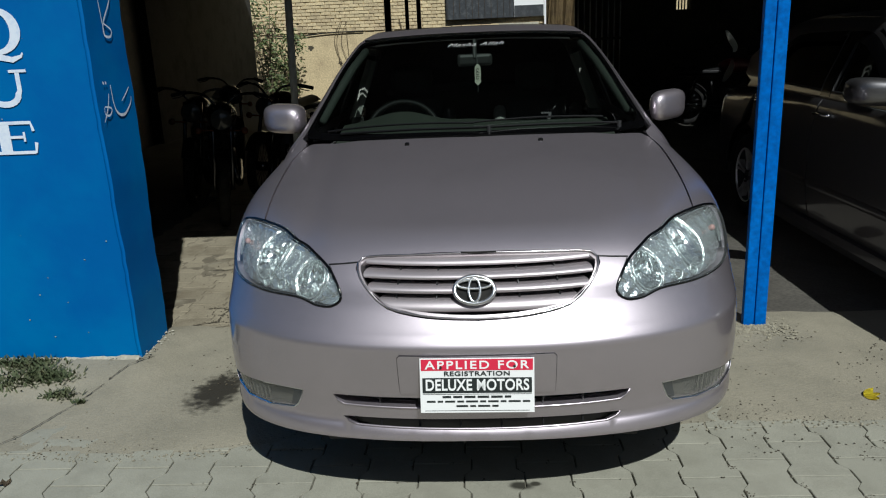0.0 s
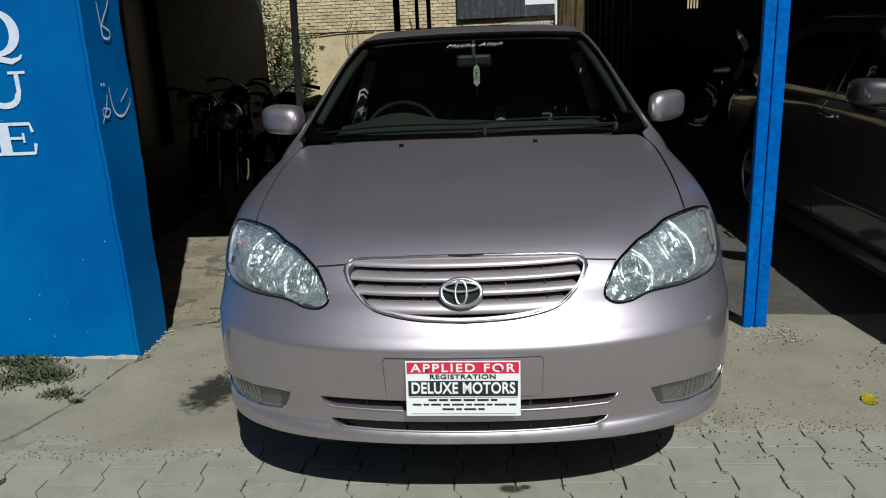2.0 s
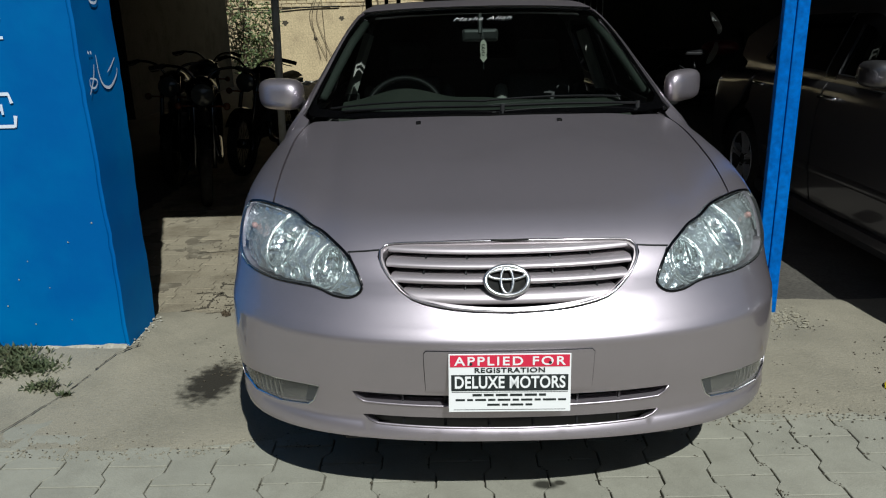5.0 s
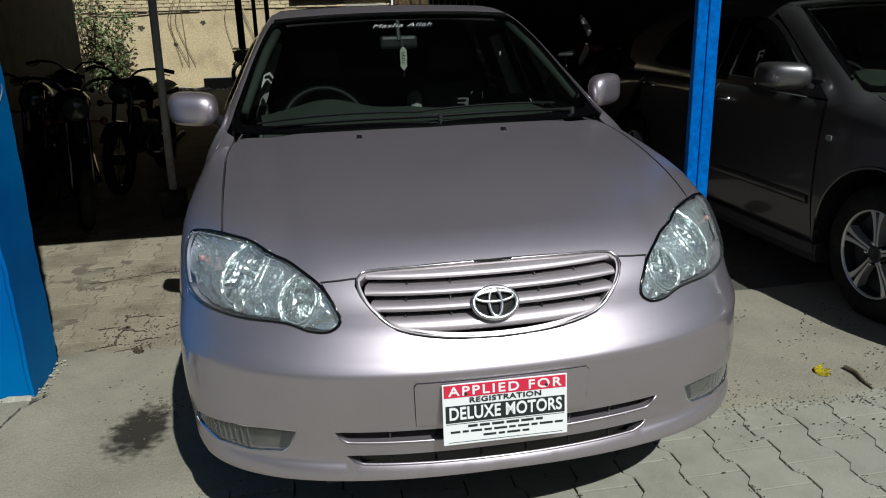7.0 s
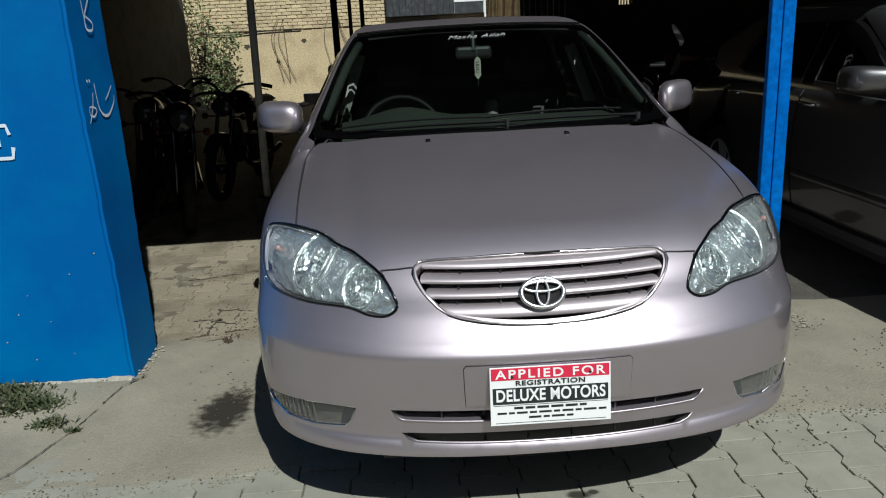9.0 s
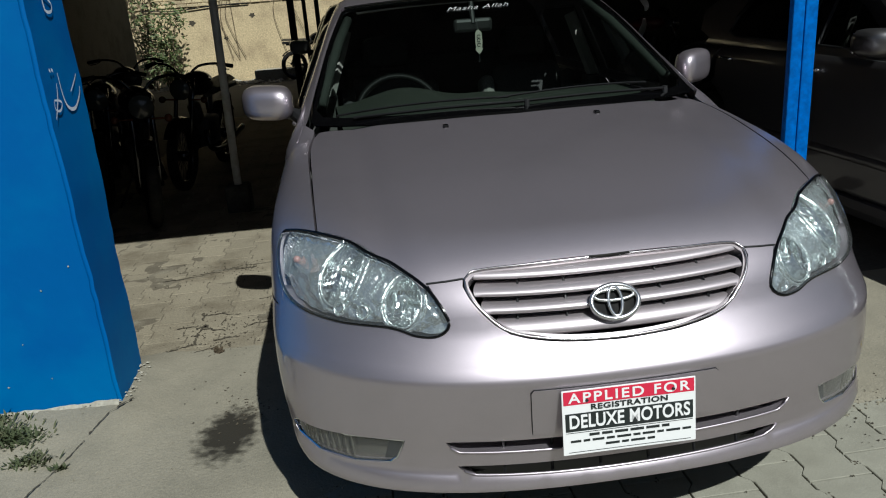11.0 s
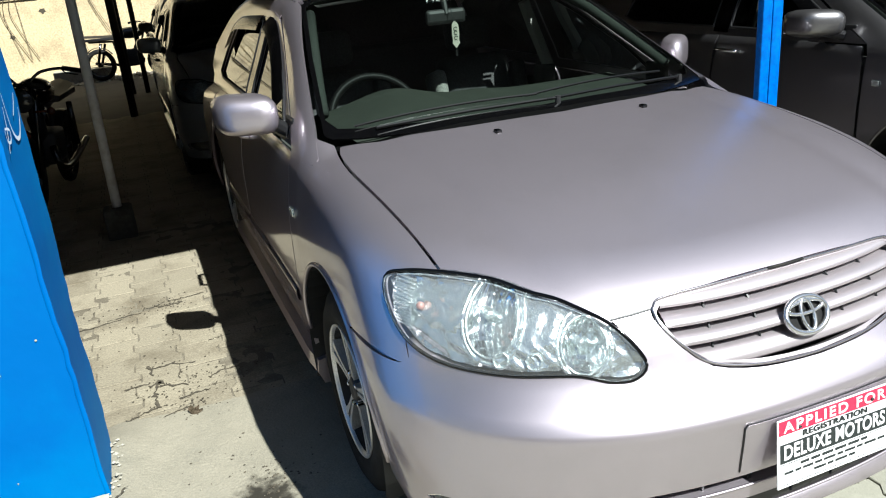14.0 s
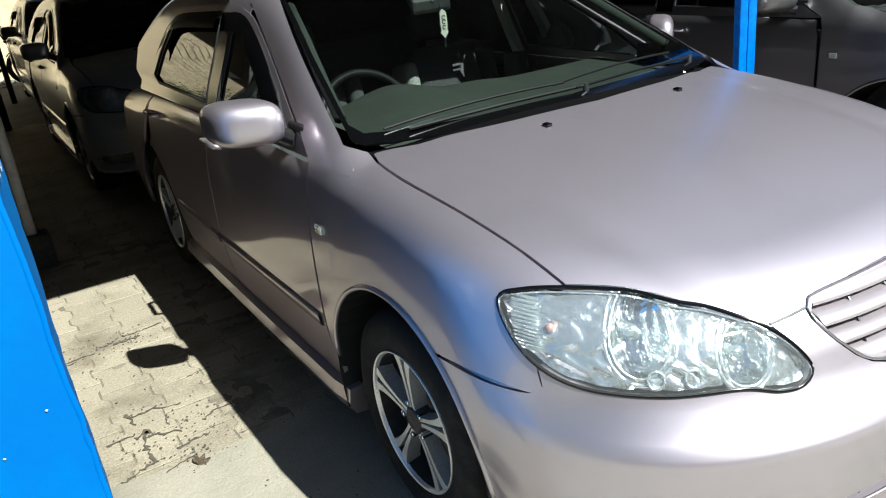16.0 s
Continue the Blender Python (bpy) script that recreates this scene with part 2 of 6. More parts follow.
def stain(m, x, y, rx, ry, colour, ragged=0.5):
    """An oil stain on a surface: a dark blot with a ragged edge."""
    nt = m.node_tree
    b = nt.nodes["Principled BSDF"]
    old = b.inputs["Base Color"].links[0].from_socket
    geo = nt.nodes.new("ShaderNodeNewGeometry")
    mp = nt.nodes.new("ShaderNodeMapping")
    mp.vector_type = "TEXTURE"
    mp.inputs["Location"].default_value, mp.inputs["Scale"].default_value = (x, y, 0), (rx, ry, 1000)
    mp.inputs["Rotation"].default_value = (0, 0, radians(-6))
    nt.links.new(geo.outputs["Position"], mp.inputs[0])
    ln = nt.nodes.new("ShaderNodeVectorMath")
    ln.operation = "LENGTH"
    nt.links.new(mp.outputs[0], ln.inputs[0])
    n = nt.nodes.new("ShaderNodeTexNoise")
    n.inputs["Scale"].default_value, n.inputs["Detail"].default_value = 26, 9
    nt.links.new(geo.outputs["Position"], n.inputs["Vector"])
    add = nt.nodes.new("ShaderNodeMath")
    add.operation, add.inputs[2].default_value = "MULTIPLY_ADD", 0.0
    add.inputs[1].default_value = ragged * 2.4
    nt.links.new(n.outputs[0], add.inputs[0])
    nt.links.new(ln.outputs["Value"], add.inputs[2])
    r = nt.nodes.new("ShaderNodeMapRange")
    r.interpolation_type = "SMOOTHSTEP"
    r.inputs[1].default_value, r.inputs[2].default_value = 0.55 + 1.2 * ragged, 1.25 + 1.2 * ragged
    r.inputs[3].default_value, r.inputs[4].default_value = 0.96, 0.0
    nt.links.new(add.outputs[0], r.inputs[0])
    mix = nt.nodes.new("ShaderNodeMix")
    mix.data_type = "RGBA"
    mix.inputs[7].default_value = (*colour, 1)
    nt.links.new(old, mix.inputs[6])
    nt.links.new(r.outputs[0], mix.inputs[0])
    nt.links.new(mix.outputs[2], b.inputs["Base Color"])


stain(SLAB, -1.12, 0.875, 0.112, 0.185, (0.012, 0.009, 0.004), 0.6)
stain(PAVER, 0.122, 0.142, 0.040, 0.024, (0.020, 0.019, 0.012), 0.2)
stain(PAVER, 0.168, 0.152, 0.020, 0.014, (0.025, 0.023, 0.015), 0.2)


# ---- building helpers ----
def part(name, bm, mat, parent=None, label="", smooth=False):
    """Links a bmesh as one mesh object under a thing or a part."""
    me = bpy.data.meshes.new(name)
    bm.to_mesh(me)
    bm.free()
    return mesh_part(name, me, mat, parent, label, smooth)


def mesh_part(name, me, mat, parent=None, label="", smooth=False):
    if mat:
        me.materials.append(mat)
    if smooth:
        me.shade_smooth()
    ob = new(name, me)
    ob.parent = parent
    return tagged(ob, label) if label else ob


def box(bm, x0, x1, y0, y1, z0, z1, bevel=0.0, m=None):
    r = bmesh.ops.create_cube(bm, size=1)
    vs = r["verts"]
    bmesh.ops.scale(bm, vec=(x1 - x0, y1 - y0, z1 - z0), verts=vs)
    bmesh.ops.translate(bm, vec=((x0 + x1) / 2, (y0 + y1) / 2, (z0 + z1) / 2), verts=vs)
    if m:
        bmesh.ops.transform(bm, matrix=m, verts=vs)
    if bevel:
        bmesh.ops.bevel(bm, geom=list({e for v in vs for e in v.link_edges}), offset=bevel, segments=2, profile=0.5, affect="EDGES")
    return bm


def tube(bm, pts, r, sides=8, closed=False, taper=None):
    """A round bar along points."""
    pts = [Vector(p) for p in pts]
    n, rings = len(pts), []
    up = Vector((0.13, 0.27, 1)).normalized()
    for i, p in enumerate(pts):
        a = pts[i - 1] if closed or i else pts[i]
        b = pts[(i + 1) % n] if closed or i < n - 1 else pts[i]
        d = (b - a).normalized()
        s = d.cross(up)
        s = s.normalized() if s.length > 1e-4 else d.orthogonal().normalized()
        u = s.cross(d)
        rr = r if taper is None else r * (1 + (taper - 1) * i / (n - 1))
        rings.append([bm.verts.new(p + rr * (math.cos(k * math.tau / sides) * s + math.sin(k * math.tau / sides) * u)) for k in range(sides)])
    for i in range(n if closed else n - 1):
        A, B = rings[i], rings[(i + 1) % n]
        for k in range(sides):
            bm.faces.new((A[k], A[(k + 1) % sides], B[(k + 1) % sides], B[k]))
    if not closed:
        bm.faces.new(rings[0][::-1]), bm.faces.new(rings[-1])
    return bm


def lathe(bm, profile, m=None, steps=32):
    """A ring turned about the local x axis; profile: (along, radius) pairs."""
    rings = []
    for a, r in profile:
        rings.append([bm.verts.new((a, r * math.cos(k * math.tau / steps), r * math.sin(k * math.tau / steps))) for k in range(steps)])
    for A, B in zip(rings, rings[1:]):
        for k in range(steps):
            bm.faces.new((A[k], A[(k + 1) % steps], B[(k + 1) % steps], B[k]))
    if m:
        bmesh.ops.transform(bm, matrix=m, verts=[v for ring in rings for v in ring])
    return bm


def spline(pts, step=0.02, closed=False):
    """A smooth line through points of any dimension."""
    p = np.array(pts, float)
    n = len(p)
    out = []
    for i in range(n if closed else n - 1):
        a, b, c, d = (p[(i + k) % n] if closed else p[min(max(i + k, 0), n - 1)] for k in (-1, 0, 1, 2))
        m = max(1, int(np.linalg.norm(c - b) / step))
        for t in np.arange(m) / m:
            out.append(0.5 * (2 * b + (c - a) * t + (2 * a - 5 * b + 4 * c - d) * t * t + (3 * b - a - 3 * c + d) * t**3))
    if not closed:
        out.append(p[-1])
    return np.array(out)


def writing(text, size, mat, parent, m, stretch=1.0, shear=0.0, name="lettering", depth=0.0006, label="", bold=0.0, spaced=1.0):
    """Words in the built-in letters, as a mesh."""
    cu = bpy.data.curves.new(name, "FONT")
    cu.body, cu.size, cu.align_x, cu.align_y, cu.shear, cu.extrude = text, size, "CENTER", "CENTER", shear, depth
    cu.offset, cu.space_character = bold * size, spaced
    tmp = new(name, cu)
    me = bpy.data.meshes.new_from_object(tmp.evaluated_get(bpy.context.evaluated_depsgraph_get()))
    bpy.data.objects.remove(tmp)
    bm = bmesh.new()
    bm.from_mesh(me)
    xs = sorted(v.co.x for v in bm.verts)
    gaps = sorted(((b - a, (a + b) / 2) for a, b in zip(xs, xs[1:])), reverse=True)
    cuts = [-1e9] + sorted(x for _, x in gaps[:text.count(" ")]) + [1e9]
    for lo, hi in zip(cuts, cuts[1:]):
        word = bm.copy()
        bmesh.ops.delete(word, geom=[v for v in word.verts if not lo < v.co.x < hi], context="VERTS")
        bmesh.ops.transform(word, matrix=m @ Matrix.Diagonal((stretch, 1, 1, 1)), verts=word.verts)
        part(name, word, mat, parent, label)
    bm.free()


# ---- the shape of the sedan's body: one smooth surface that all its panels lie on ----
def table(v, pts):
    """A smooth curve through (v, value) pairs."""
    xs, ys = np.array(pts, float).T
    v = np.clip(v, xs[0], xs[-1])
    d = np.gradient(ys, xs)
    i = np.clip(np.searchsorted(xs, v) - 1, 0, len(xs) - 2)
    h = xs[i + 1] - xs[i]
    t = (v - xs[i]) / h
    return ((1 + 2 * t) * (1 - t) ** 2 * ys[i] + t * (1 - t) ** 2 * h * d[i]
            + t * t * (3 - 2 * t) * ys[i + 1] + t * t * (t - 1) * h * d[i + 1])


def smax(a, b, k):
    h = np.clip(0.5 + 0.5 * (a - b) / k, 0, 1)
    return b * (1 - h) + a * h + k * h * (1 - h)


NOSE = [(0.1, 0.065), (0.21, -0.015), (0.25, -0.047), (0.282, -0.072), (0.303, -0.072), (0.326, -0.057), (0.36, -0.057), (0.45, -0.07), (0.56, -0.081), (0.582, -0.0815), (0.597, -0.072), (0.62, -0.052), (0.66, -0.023), (0.73, 0.011), (0.8, 0.061), (0.9, 0.165), (1.1, 0.405)]
HOOD = [(-0.2, 0.70), (0.0, 0.792), (0.10, 0.832), (0.25, 0.876), (0.5, 0.941), (0.88, 1.006), (1.15, 1.036), (1.5, 1.05),
        (3.3, 1.03), (4.4, 0.95)]
WIDE = [(0.12, 0.78), (0.25, 0.815), (0.45, 0.845), (0.62, 0.848), (0.78, 0.840), (0.90, 0.818), (1.0, 0.79), (1.1, 0.76)]


def lower_body(p):
    """Below nought inside the lower body, above outside."""
    x, y, z = np.abs(p[..., 0]), p[..., 1], p[..., 2]
    w = table(z, WIDE)
    nose = table(z, NOSE)
    deep, tail = table(z, [(0.2, 0.48), (0.4, 0.52), (0.6, 0.60), (0.8, 0.62), (1.1, 0.62)]), 0.45
    front = np.maximum(0, (nose + deep - y) / deep)
    back = np.maximum(0, (y - (4.42 - tail)) / tail)
    plan = ((x / w) ** 2.45 + front**2.45 + back**2.6) ** (1 / 2.5) - 1
    top = z - (table(y, HOOD) - 0.045 * (x / 0.7) ** 2.4 - 0.006 * np.exp(-((x - 0.50 - 0.06 * y) / 0.05) ** 2))
    return smax(plan * 0.55, top, 0.07)


ROOF = [(0.9, 0.905), (1.12, 1.03), (1.45, 1.20), (1.78, 1.358), (1.95, 1.415), (2.2, 1.452), (2.6, 1.468), (3.2, 1.445), (3.5, 1.39), (3.85, 1.24),
        (4.1, 1.10), (4.4, 0.95)]


def upper_body(p):
    """The same for pillars, glass and roof."""
    x, y, z = np.abs(p[..., 0]), p[..., 1], p[..., 2]
    w = table(z, [(0.8, 0.80), (1.0, 0.772), (1.2, 0.69), (1.4, 0.605), (1.5, 0.565)])
    top = z - (table(y - 0.10 * np.clip(x, 0, 0.9) ** 2.2, ROOF) - 0.02 * (x / 0.6) ** 2.2)
    return smax(x - w, top * 0.9, 0.07)


def cast(shape, start, way, far=3.0):
    """The first places where rays meet a shape."""
    start, way = np.broadcast_arrays(np.asarray(start, float), np.asarray(way, float))
    t = np.zeros(start.shape[:-1])
    for _ in range(160):
        f = shape(start + way * t[..., None])
        t = np.where((f > 0) & (t < far), t + np.clip(f * 0.4, 0.0005, 0.05), t)
    a, b = t - 0.06, t.copy()
    for _ in range(24):
        m = (a + b) / 2
        inside = shape(start + way * m[..., None]) < 0
        a, b = np.where(inside, a, m), np.where(inside, m, b)
    return start + way * b[..., None]


def slope(shape, p):
    """Outward normals."""
    e = 1e-3
    n = np.stack([shape(p + e * d) - shape(p - e * d) for d in np.eye(3)], -1)
    return n / np.linalg.norm(n, axis=-1, keepdims=True)


# ---- panels cut out of a shape ----
def top_view():
    return (lambda p: p[..., :2],
            lambda q: (np.c_[q, np.full(len(q), 1.9)], np.array((0.0, 0.0, -1.0))))


def round_view():
    """Seen from all round the nose, towards an upright axis behind it."""
    def back(q):
        a = q[:, 0] / 0.9
        d = np.c_[np.sin(a), -np.cos(a), 0 * a]
        return np.c_[0 * a, 0 * a + 0.9, q[:, 1]] + 1.8 * d, -d
    return (lambda p: np.stack([0.9 * np.arctan2(p[..., 0], 0.9 - p[..., 1]), p[..., 2]], -1), back)


def side_view(s):
    return (lambda p: p[..., 1:],
            lambda q: (np.c_[np.full(len(q), 1.6 * s), q], np.array((-float(s), 0.0, 0.0))))


def slant_view(s):
    """Seen from above one side."""
    k = math.sqrt(0.5)
    return (lambda p: np.stack([p[..., 1], (p[..., 2] - s * p[..., 0]) * k], -1),
            lambda q: (np.c_[s * (1.6 - q[:, 1] * k), q[:, 0], 1.6 + q[:, 1] * k], np.array((-s * k, 0.0, -k))))


def rear_view():
    return (lambda p: p[..., [0, 2]], lambda q: (np.c_[q[:, 0], np.full(len(q), 5.2), q[:, 1]], np.array((0.0, -1.0, 0.0))))


def within(q, loop):
    """Which points lie inside a closed line."""
    a, b = loop, np.roll(loop, -1, 0)
    x, y = q[:, :1], q[:, 1:]
    cross = ((a[:, 1] > y) != (b[:, 1] > y)) & (x < (b[:, 0] - a[:, 0]) * (y - a[:, 1]) / np.where(b[:, 1] == a[:, 1], 1e-9, b[:, 1] - a[:, 1]) + a[:, 0])
    return cross.sum(1) % 2 == 1


def resample(loop, step):
    """A closed line at even steps, its sharp corners kept."""
    out = []
    for a, b in zip(loop, np.roll(loop, -1, 0)):
        n = max(1, round(float(np.linalg.norm(b - a)) / step))
        out += [a + (b - a) * k / n for k in range(n)]
    return np.array(out)


def shrunk(loop, gap):
    area = np.sum(loop[:, 0] * np.roll(loop[:, 1], -1) - np.roll(loop[:, 0], -1) * loop[:, 1])
    d = np.roll(loop, -1, 0) - np.roll(loop, 1, 0)
    n = np.c_[-d[:, 1], d[:, 0]] * np.sign(area)
    return loop + gap * n / np.maximum(np.linalg.norm(n, axis=1, keepdims=True), 1e-9)


def panel(name, shape, view, loop, mat, parent, label="", holes=(), gap=0.002, depth=0.014, step=0.028, lift=0.0, m=None):
    """A skin piece of a shape inside a closed line (places near the shape), turned in by depth round its rim and its holes."""
    to_flat, to_ray = view
    loops = [resample(shrunk(resample(to_flat(np.asarray(loop, float)), step), gap), step)]
    loops += [resample(shrunk(resample(to_flat(np.asarray(h, float)), step * 0.6), -gap), step * 0.6) for h in holes]
    rim = np.concatenate(loops)
    lo, hi = loops[0].min(0), loops[0].max(0)
    g = np.stack(np.meshgrid(np.arange(lo[0], hi[0], step), np.arange(lo[1], hi[1], step)), -1).reshape(-1, 2)
    g = g[within(g, loops[0])]
    for h in loops[1:]:
        g = g[~within(g, h)]
    if len(g):
        g = g[np.array([np.min(np.sum((rim - q) ** 2, 1)) > (0.45 * step) ** 2 for q in g])]
    edges, k = [], 0
    for lp in loops:
        edges += [(k + i, k + (i + 1) % len(lp)) for i in range(len(lp))]
        k += len(lp)
    allp = np.concatenate([rim, g]) if len(g) else rim
    v2, _, tri, *_ = delaunay_2d_cdt([Vector(q) for q in allp], edges, [], 0, 1e-6)
    q2 = np.array([tuple(v) for v in v2])
    tri = np.array([t for t in tri if len(t) == 3])
    mid = q2[tri].mean(1)
    keep = within(mid, loops[0])
    for h in loops[1:]:
        keep &= ~within(mid, h)
    tri = tri[keep]

    def place(q):
        start, way = to_ray(q)
        p = cast(shape, start, way)
        n = slope(shape, p)
        return p + lift * n, n
    p, n = place(q2)
    flip = np.einsum("ij,ij->i", np.cross(p[tri[:, 1]] - p[tri[:, 0]], p[tri[:, 2]] - p[tri[:, 0]]), n[tri[:, 0]]) < 0
    tri[flip] = tri[flip][:, ::-1]
    verts, norms, faces = list(p), list(n), [tuple(t) for t in tri]
    if depth:
        for num, lp in enumerate(loops):
            a, na = place(lp)
            tang = np.roll(a, -1, 0) - np.roll(a, 1, 0)
            out = np.cross(tang, na)
            out /= np.maximum(np.linalg.norm(out, axis=1, keepdims=True), 1e-9)
            probe = to_flat(a + out * 0.004)
            inside = within(probe, lp)
            out = np.where((inside if num == 0 else ~inside)[:, None], -out, out)
            b, c, L = len(verts), len(lp), len(lp)
            verts += list(a) + list(a - na * depth)
            norms += list(out) + list(out)
            for i in range(L):
                j = (i + 1) % L
                f = (b + i, b + j, b + L + j, b + L + i)
                w = np.cross(a[j] - a[i], -na[i])
                faces.append(f if w @ out[i] > 0 else f[::-1])
    me = bpy.data.meshes.new(name)
    me.from_pydata([tuple(v) for v in verts], [], faces)
    me.update()
    me.shade_smooth()
    me.normals_split_custom_set_from_vertices([tuple(v) for v in norms])
    return mesh_part(name, me, mat, parent, label)


def on_shape(shape, view, pts, lift=0.0):
    """Places near a shape, laid on it."""
    start, way = view[1](view[0](np.asarray(pts, float)))
    p = cast(shape, start, way)
    return p + lift * slope(shape, p)


def side(pts, s):
    return [(x * s, y, z) for x, y, z in pts]


def both(half):
    """A closed line from its half at x >= 0, which begins and ends on the middle."""
    half = [tuple(p) for p in half]
    return np.array(half + [(-x, y, z) for x, y, z in half[::-1] if abs(x) > 1e-6])


def yz(pts, x=0.8):
    return [(x, y, z) for y, z in pts]


# outlines of the sedan, for its side x > 0
LAMP_TOP = [(0.413, 0.052, 0.735), (0.446, 0.094, 0.774), (0.505, 0.165, 0.808), (0.553, 0.225, 0.8245), (0.607, 0.293, 0.8435), (0.690, 0.374, 0.851)]
LAMP_TAIL = [(0.75, 0.436, 0.847), (0.788, 0.464, 0.831), (0.809, 0.41, 0.775), (0.798, 0.345, 0.727)]
LAMP_LOW = [(0.755, 0.265, 0.698), (0.655, 0.155, 0.687), (0.54, 0.072, 0.686), (0.47, 0.042, 0.670), (0.423, 0.025, 0.671), (0.398, 0.024, 0.694)]
GRILLE = [(0, 0.07, 0.804), (0.234, 0.077, 0.801), (0.308, 0.084, 0.798), (0.334, 0.084, 0.7935), (0.347, 0.078, 0.783), (0.3475, 0.062, 0.768), (0.341, 0.045, 0.75), (0.315, 0.017, 0.717),
          (0.26, -0.012, 0.674), (0.147, -0.036, 0.652), (0, -0.045, 0.645)]
ARCH_AT, ARCH_R = (0.885, 0.315), 0.393
REAR_AT = (3.49, 0.315)
SEAM = [(0.796, 0.338, 0.702), (0.803, 0.328, 0.688), (0.815, 0.355, 0.669), (0.835, 0.49, 0.655), (0.848, 0.69, 0.640)]
HOOD_SIDE = [(0.690, 0.374, 0.851), (0.697, 0.50, 0.892), (0.706, 0.70, 0.93), (0.715, 0.945, 0.962), (0.706, 1.09, 0.982), (0.690, 1.145, 0.99)]


def arc(centre, r, a0, a1, x=0.848, n=14):
    """Part of a wheel arch; angles from the front, over the top."""
    return [(x, centre[0] - r * math.cos(radians(a)), centre[1] + r * math.sin(radians(a))) for a in np.linspace(a0, a1, n)]


def sedan(paint, name, label, category="car", group="", seats=True, wheel_turn=0.0):
    car = tagged(new(name), label, category, group)
    L, U = lower_body, upper_body
    ring, flat = round_view(), top_view()
    whole = lambda p: np.where(p[..., 1] < 1.0, L(p), -smax(-L(p), -U(p), 0.0005 + 0.06 * np.clip((p[..., 1] - 1.0) / 0.2, 0, 1)))
    lamp = spline(LAMP_TOP + LAMP_TAIL + LAMP_LOW, 0.009, True)
    # nose
    half = list(spline([(x, y - 0.002, z - 0.0035) for x, y, z in GRILLE[::-1][:5]] + [(0.352, 0.066, 0.770)], 0.03))
    half += [(0.353, 0.072, 0.7835), (0.436, 0.093, 0.7755), (0.411, 0.05, 0.735)]
    half += list(spline([LAMP_LOW[5], LAMP_LOW[4], LAMP_LOW[3], LAMP_LOW[2], LAMP_LOW[1], LAMP_LOW[0], LAMP_TAIL[3]], 0.03))
    half += list(spline(SEAM, 0.03)) + arc(ARCH_AT, ARCH_R, 60, -4)
    half += list(spline([(0.82, 0.36, 0.272), (0.74, 0.16, 0.274), (0.58, 0.05, 0.278), (0.36, -0.03, 0.284), (0, -0.062, 0.286)], 0.03))
    slot_a = [(-0.44, 0, 0.418), (0.44, 0, 0.418), (0.43, 0, 0.402), (0.41, 0, 0.389), (0.0, 0, 0.384), (-0.41, 0, 0.389), (-0.43, 0, 0.402)]
    slot_b = [(-0.415, 0, 0.347), (0.415, 0, 0.347), (0.40, 0, 0.334), (0.37, 0, 0.325), (0.0, 0, 0.320), (-0.37, 0, 0.325), (-0.40, 0, 0.334)]
    fog = [(0.53, 0.0, 0.419), (0.66, 0.09, 0.411), (0.79, 0.24, 0.388), (0.805, 0.27, 0.370), (0.79, 0.25, 0.345), (0.73, 0.17, 0.334), (0.64, 0.09, 0.339), (0.565, 0.03, 0.352), (0.548, 0.02, 0.368)]
    skin = lambda pts: on_shape(L, ring, [(x, y if y else -0.05, z) for x, y, z in pts])
    bumper = panel("front_bumper", L, ring, both(half), paint, car, holes=[skin(slot_a), skin(slot_b), side(fog, 1), side(fog, -1)], depth=0.04, step=0.024)
    deep = lambda d: (lambda p: L(p) + d)
    for s in (1, -1):
        fl = panel("fog_lamp", deep(0.016), ring, side(fog, s), FOG_BACK, car, "clear fog lamp sunk in the bumper", gap=-0.004, depth=0)
        panel("lens", deep(0.004), ring, side(fog, s), LENS, fl, gap=0.002, depth=0.004).visible_shadow = False
        dark = [(0.535, 0.0, 0.414), (0.566, 0.03, 0.413), (0.580, 0.045, 0.354), (0.565, 0.03, 0.356), (0.552, 0.02, 0.37)]
        panel("dark_corner", deep(0.012), ring, side(dark, s), BLACK_TRIM, fl, gap=0, depth=0)
        for k in range(9):
            bm = bmesh.new()
            x = 0.655 + 0.0155 * k
            tube(bm, on_shape(deep(0.008), ring, side(np.array([(x, x - 0.57, 0.346), (x, x - 0.57, 0.405 - 0.12 * max(0, x - 0.70))]), s)), 0.0026, 5)
            part("rib", bm, FOG_BACK, fl)
        bm = bmesh.new()
        tube(bm, on_shape(deep(0.002), ring, np.array(side(fog, s))), 0.0028, 6, True)
        part("bright_edge", bm, CHROME, fl)
    bm = bmesh.new()
    for lo, hi in ((0.372, 0.430), (0.252, 0.372)):
        pts = on_shape(deep(0.05), ring, [(x, -0.03, z) for z in (lo, hi) for x in np.linspace(-0.44, 0.44, 15)])
        vs = [bm.verts.new(p) for p in pts]
        for i in range(14):
            bm.faces.new((vs[i], vs[i + 1], vs[16 + i], vs[15 + i]))
    for z0, z1 in ((0.386, 0.416), (0.316, 0.351)):
        for x in (-0.3, -0.18, -0.06, 0.06, 0.18, 0.3):
            tube(bm, on_shape(deep(0.02), ring, [(x, -0.05, z0), (x, -0.05, z1)]), 0.004, 5)
    part("lower_grille", bm, BLACK_TRIM, car, "black slotted air intake")
    for slot in (slot_a, slot_b):
        bm = bmesh.new()
        tube(bm, on_shape(L, ring, spline(skin(slot[1:]), 0.02), 0.0), 0.0036, 6)
        part("slot_lip", bm, paint, bumper, smooth=True)
    # plate mount
    base = [(-0.225, 0, 0.436), (0.207, 0, 0.436), (0.207, 0, 0.548), (0.201, 0, 0.555), (-0.219, 0, 0.555), (-0.225, 0, 0.548)]
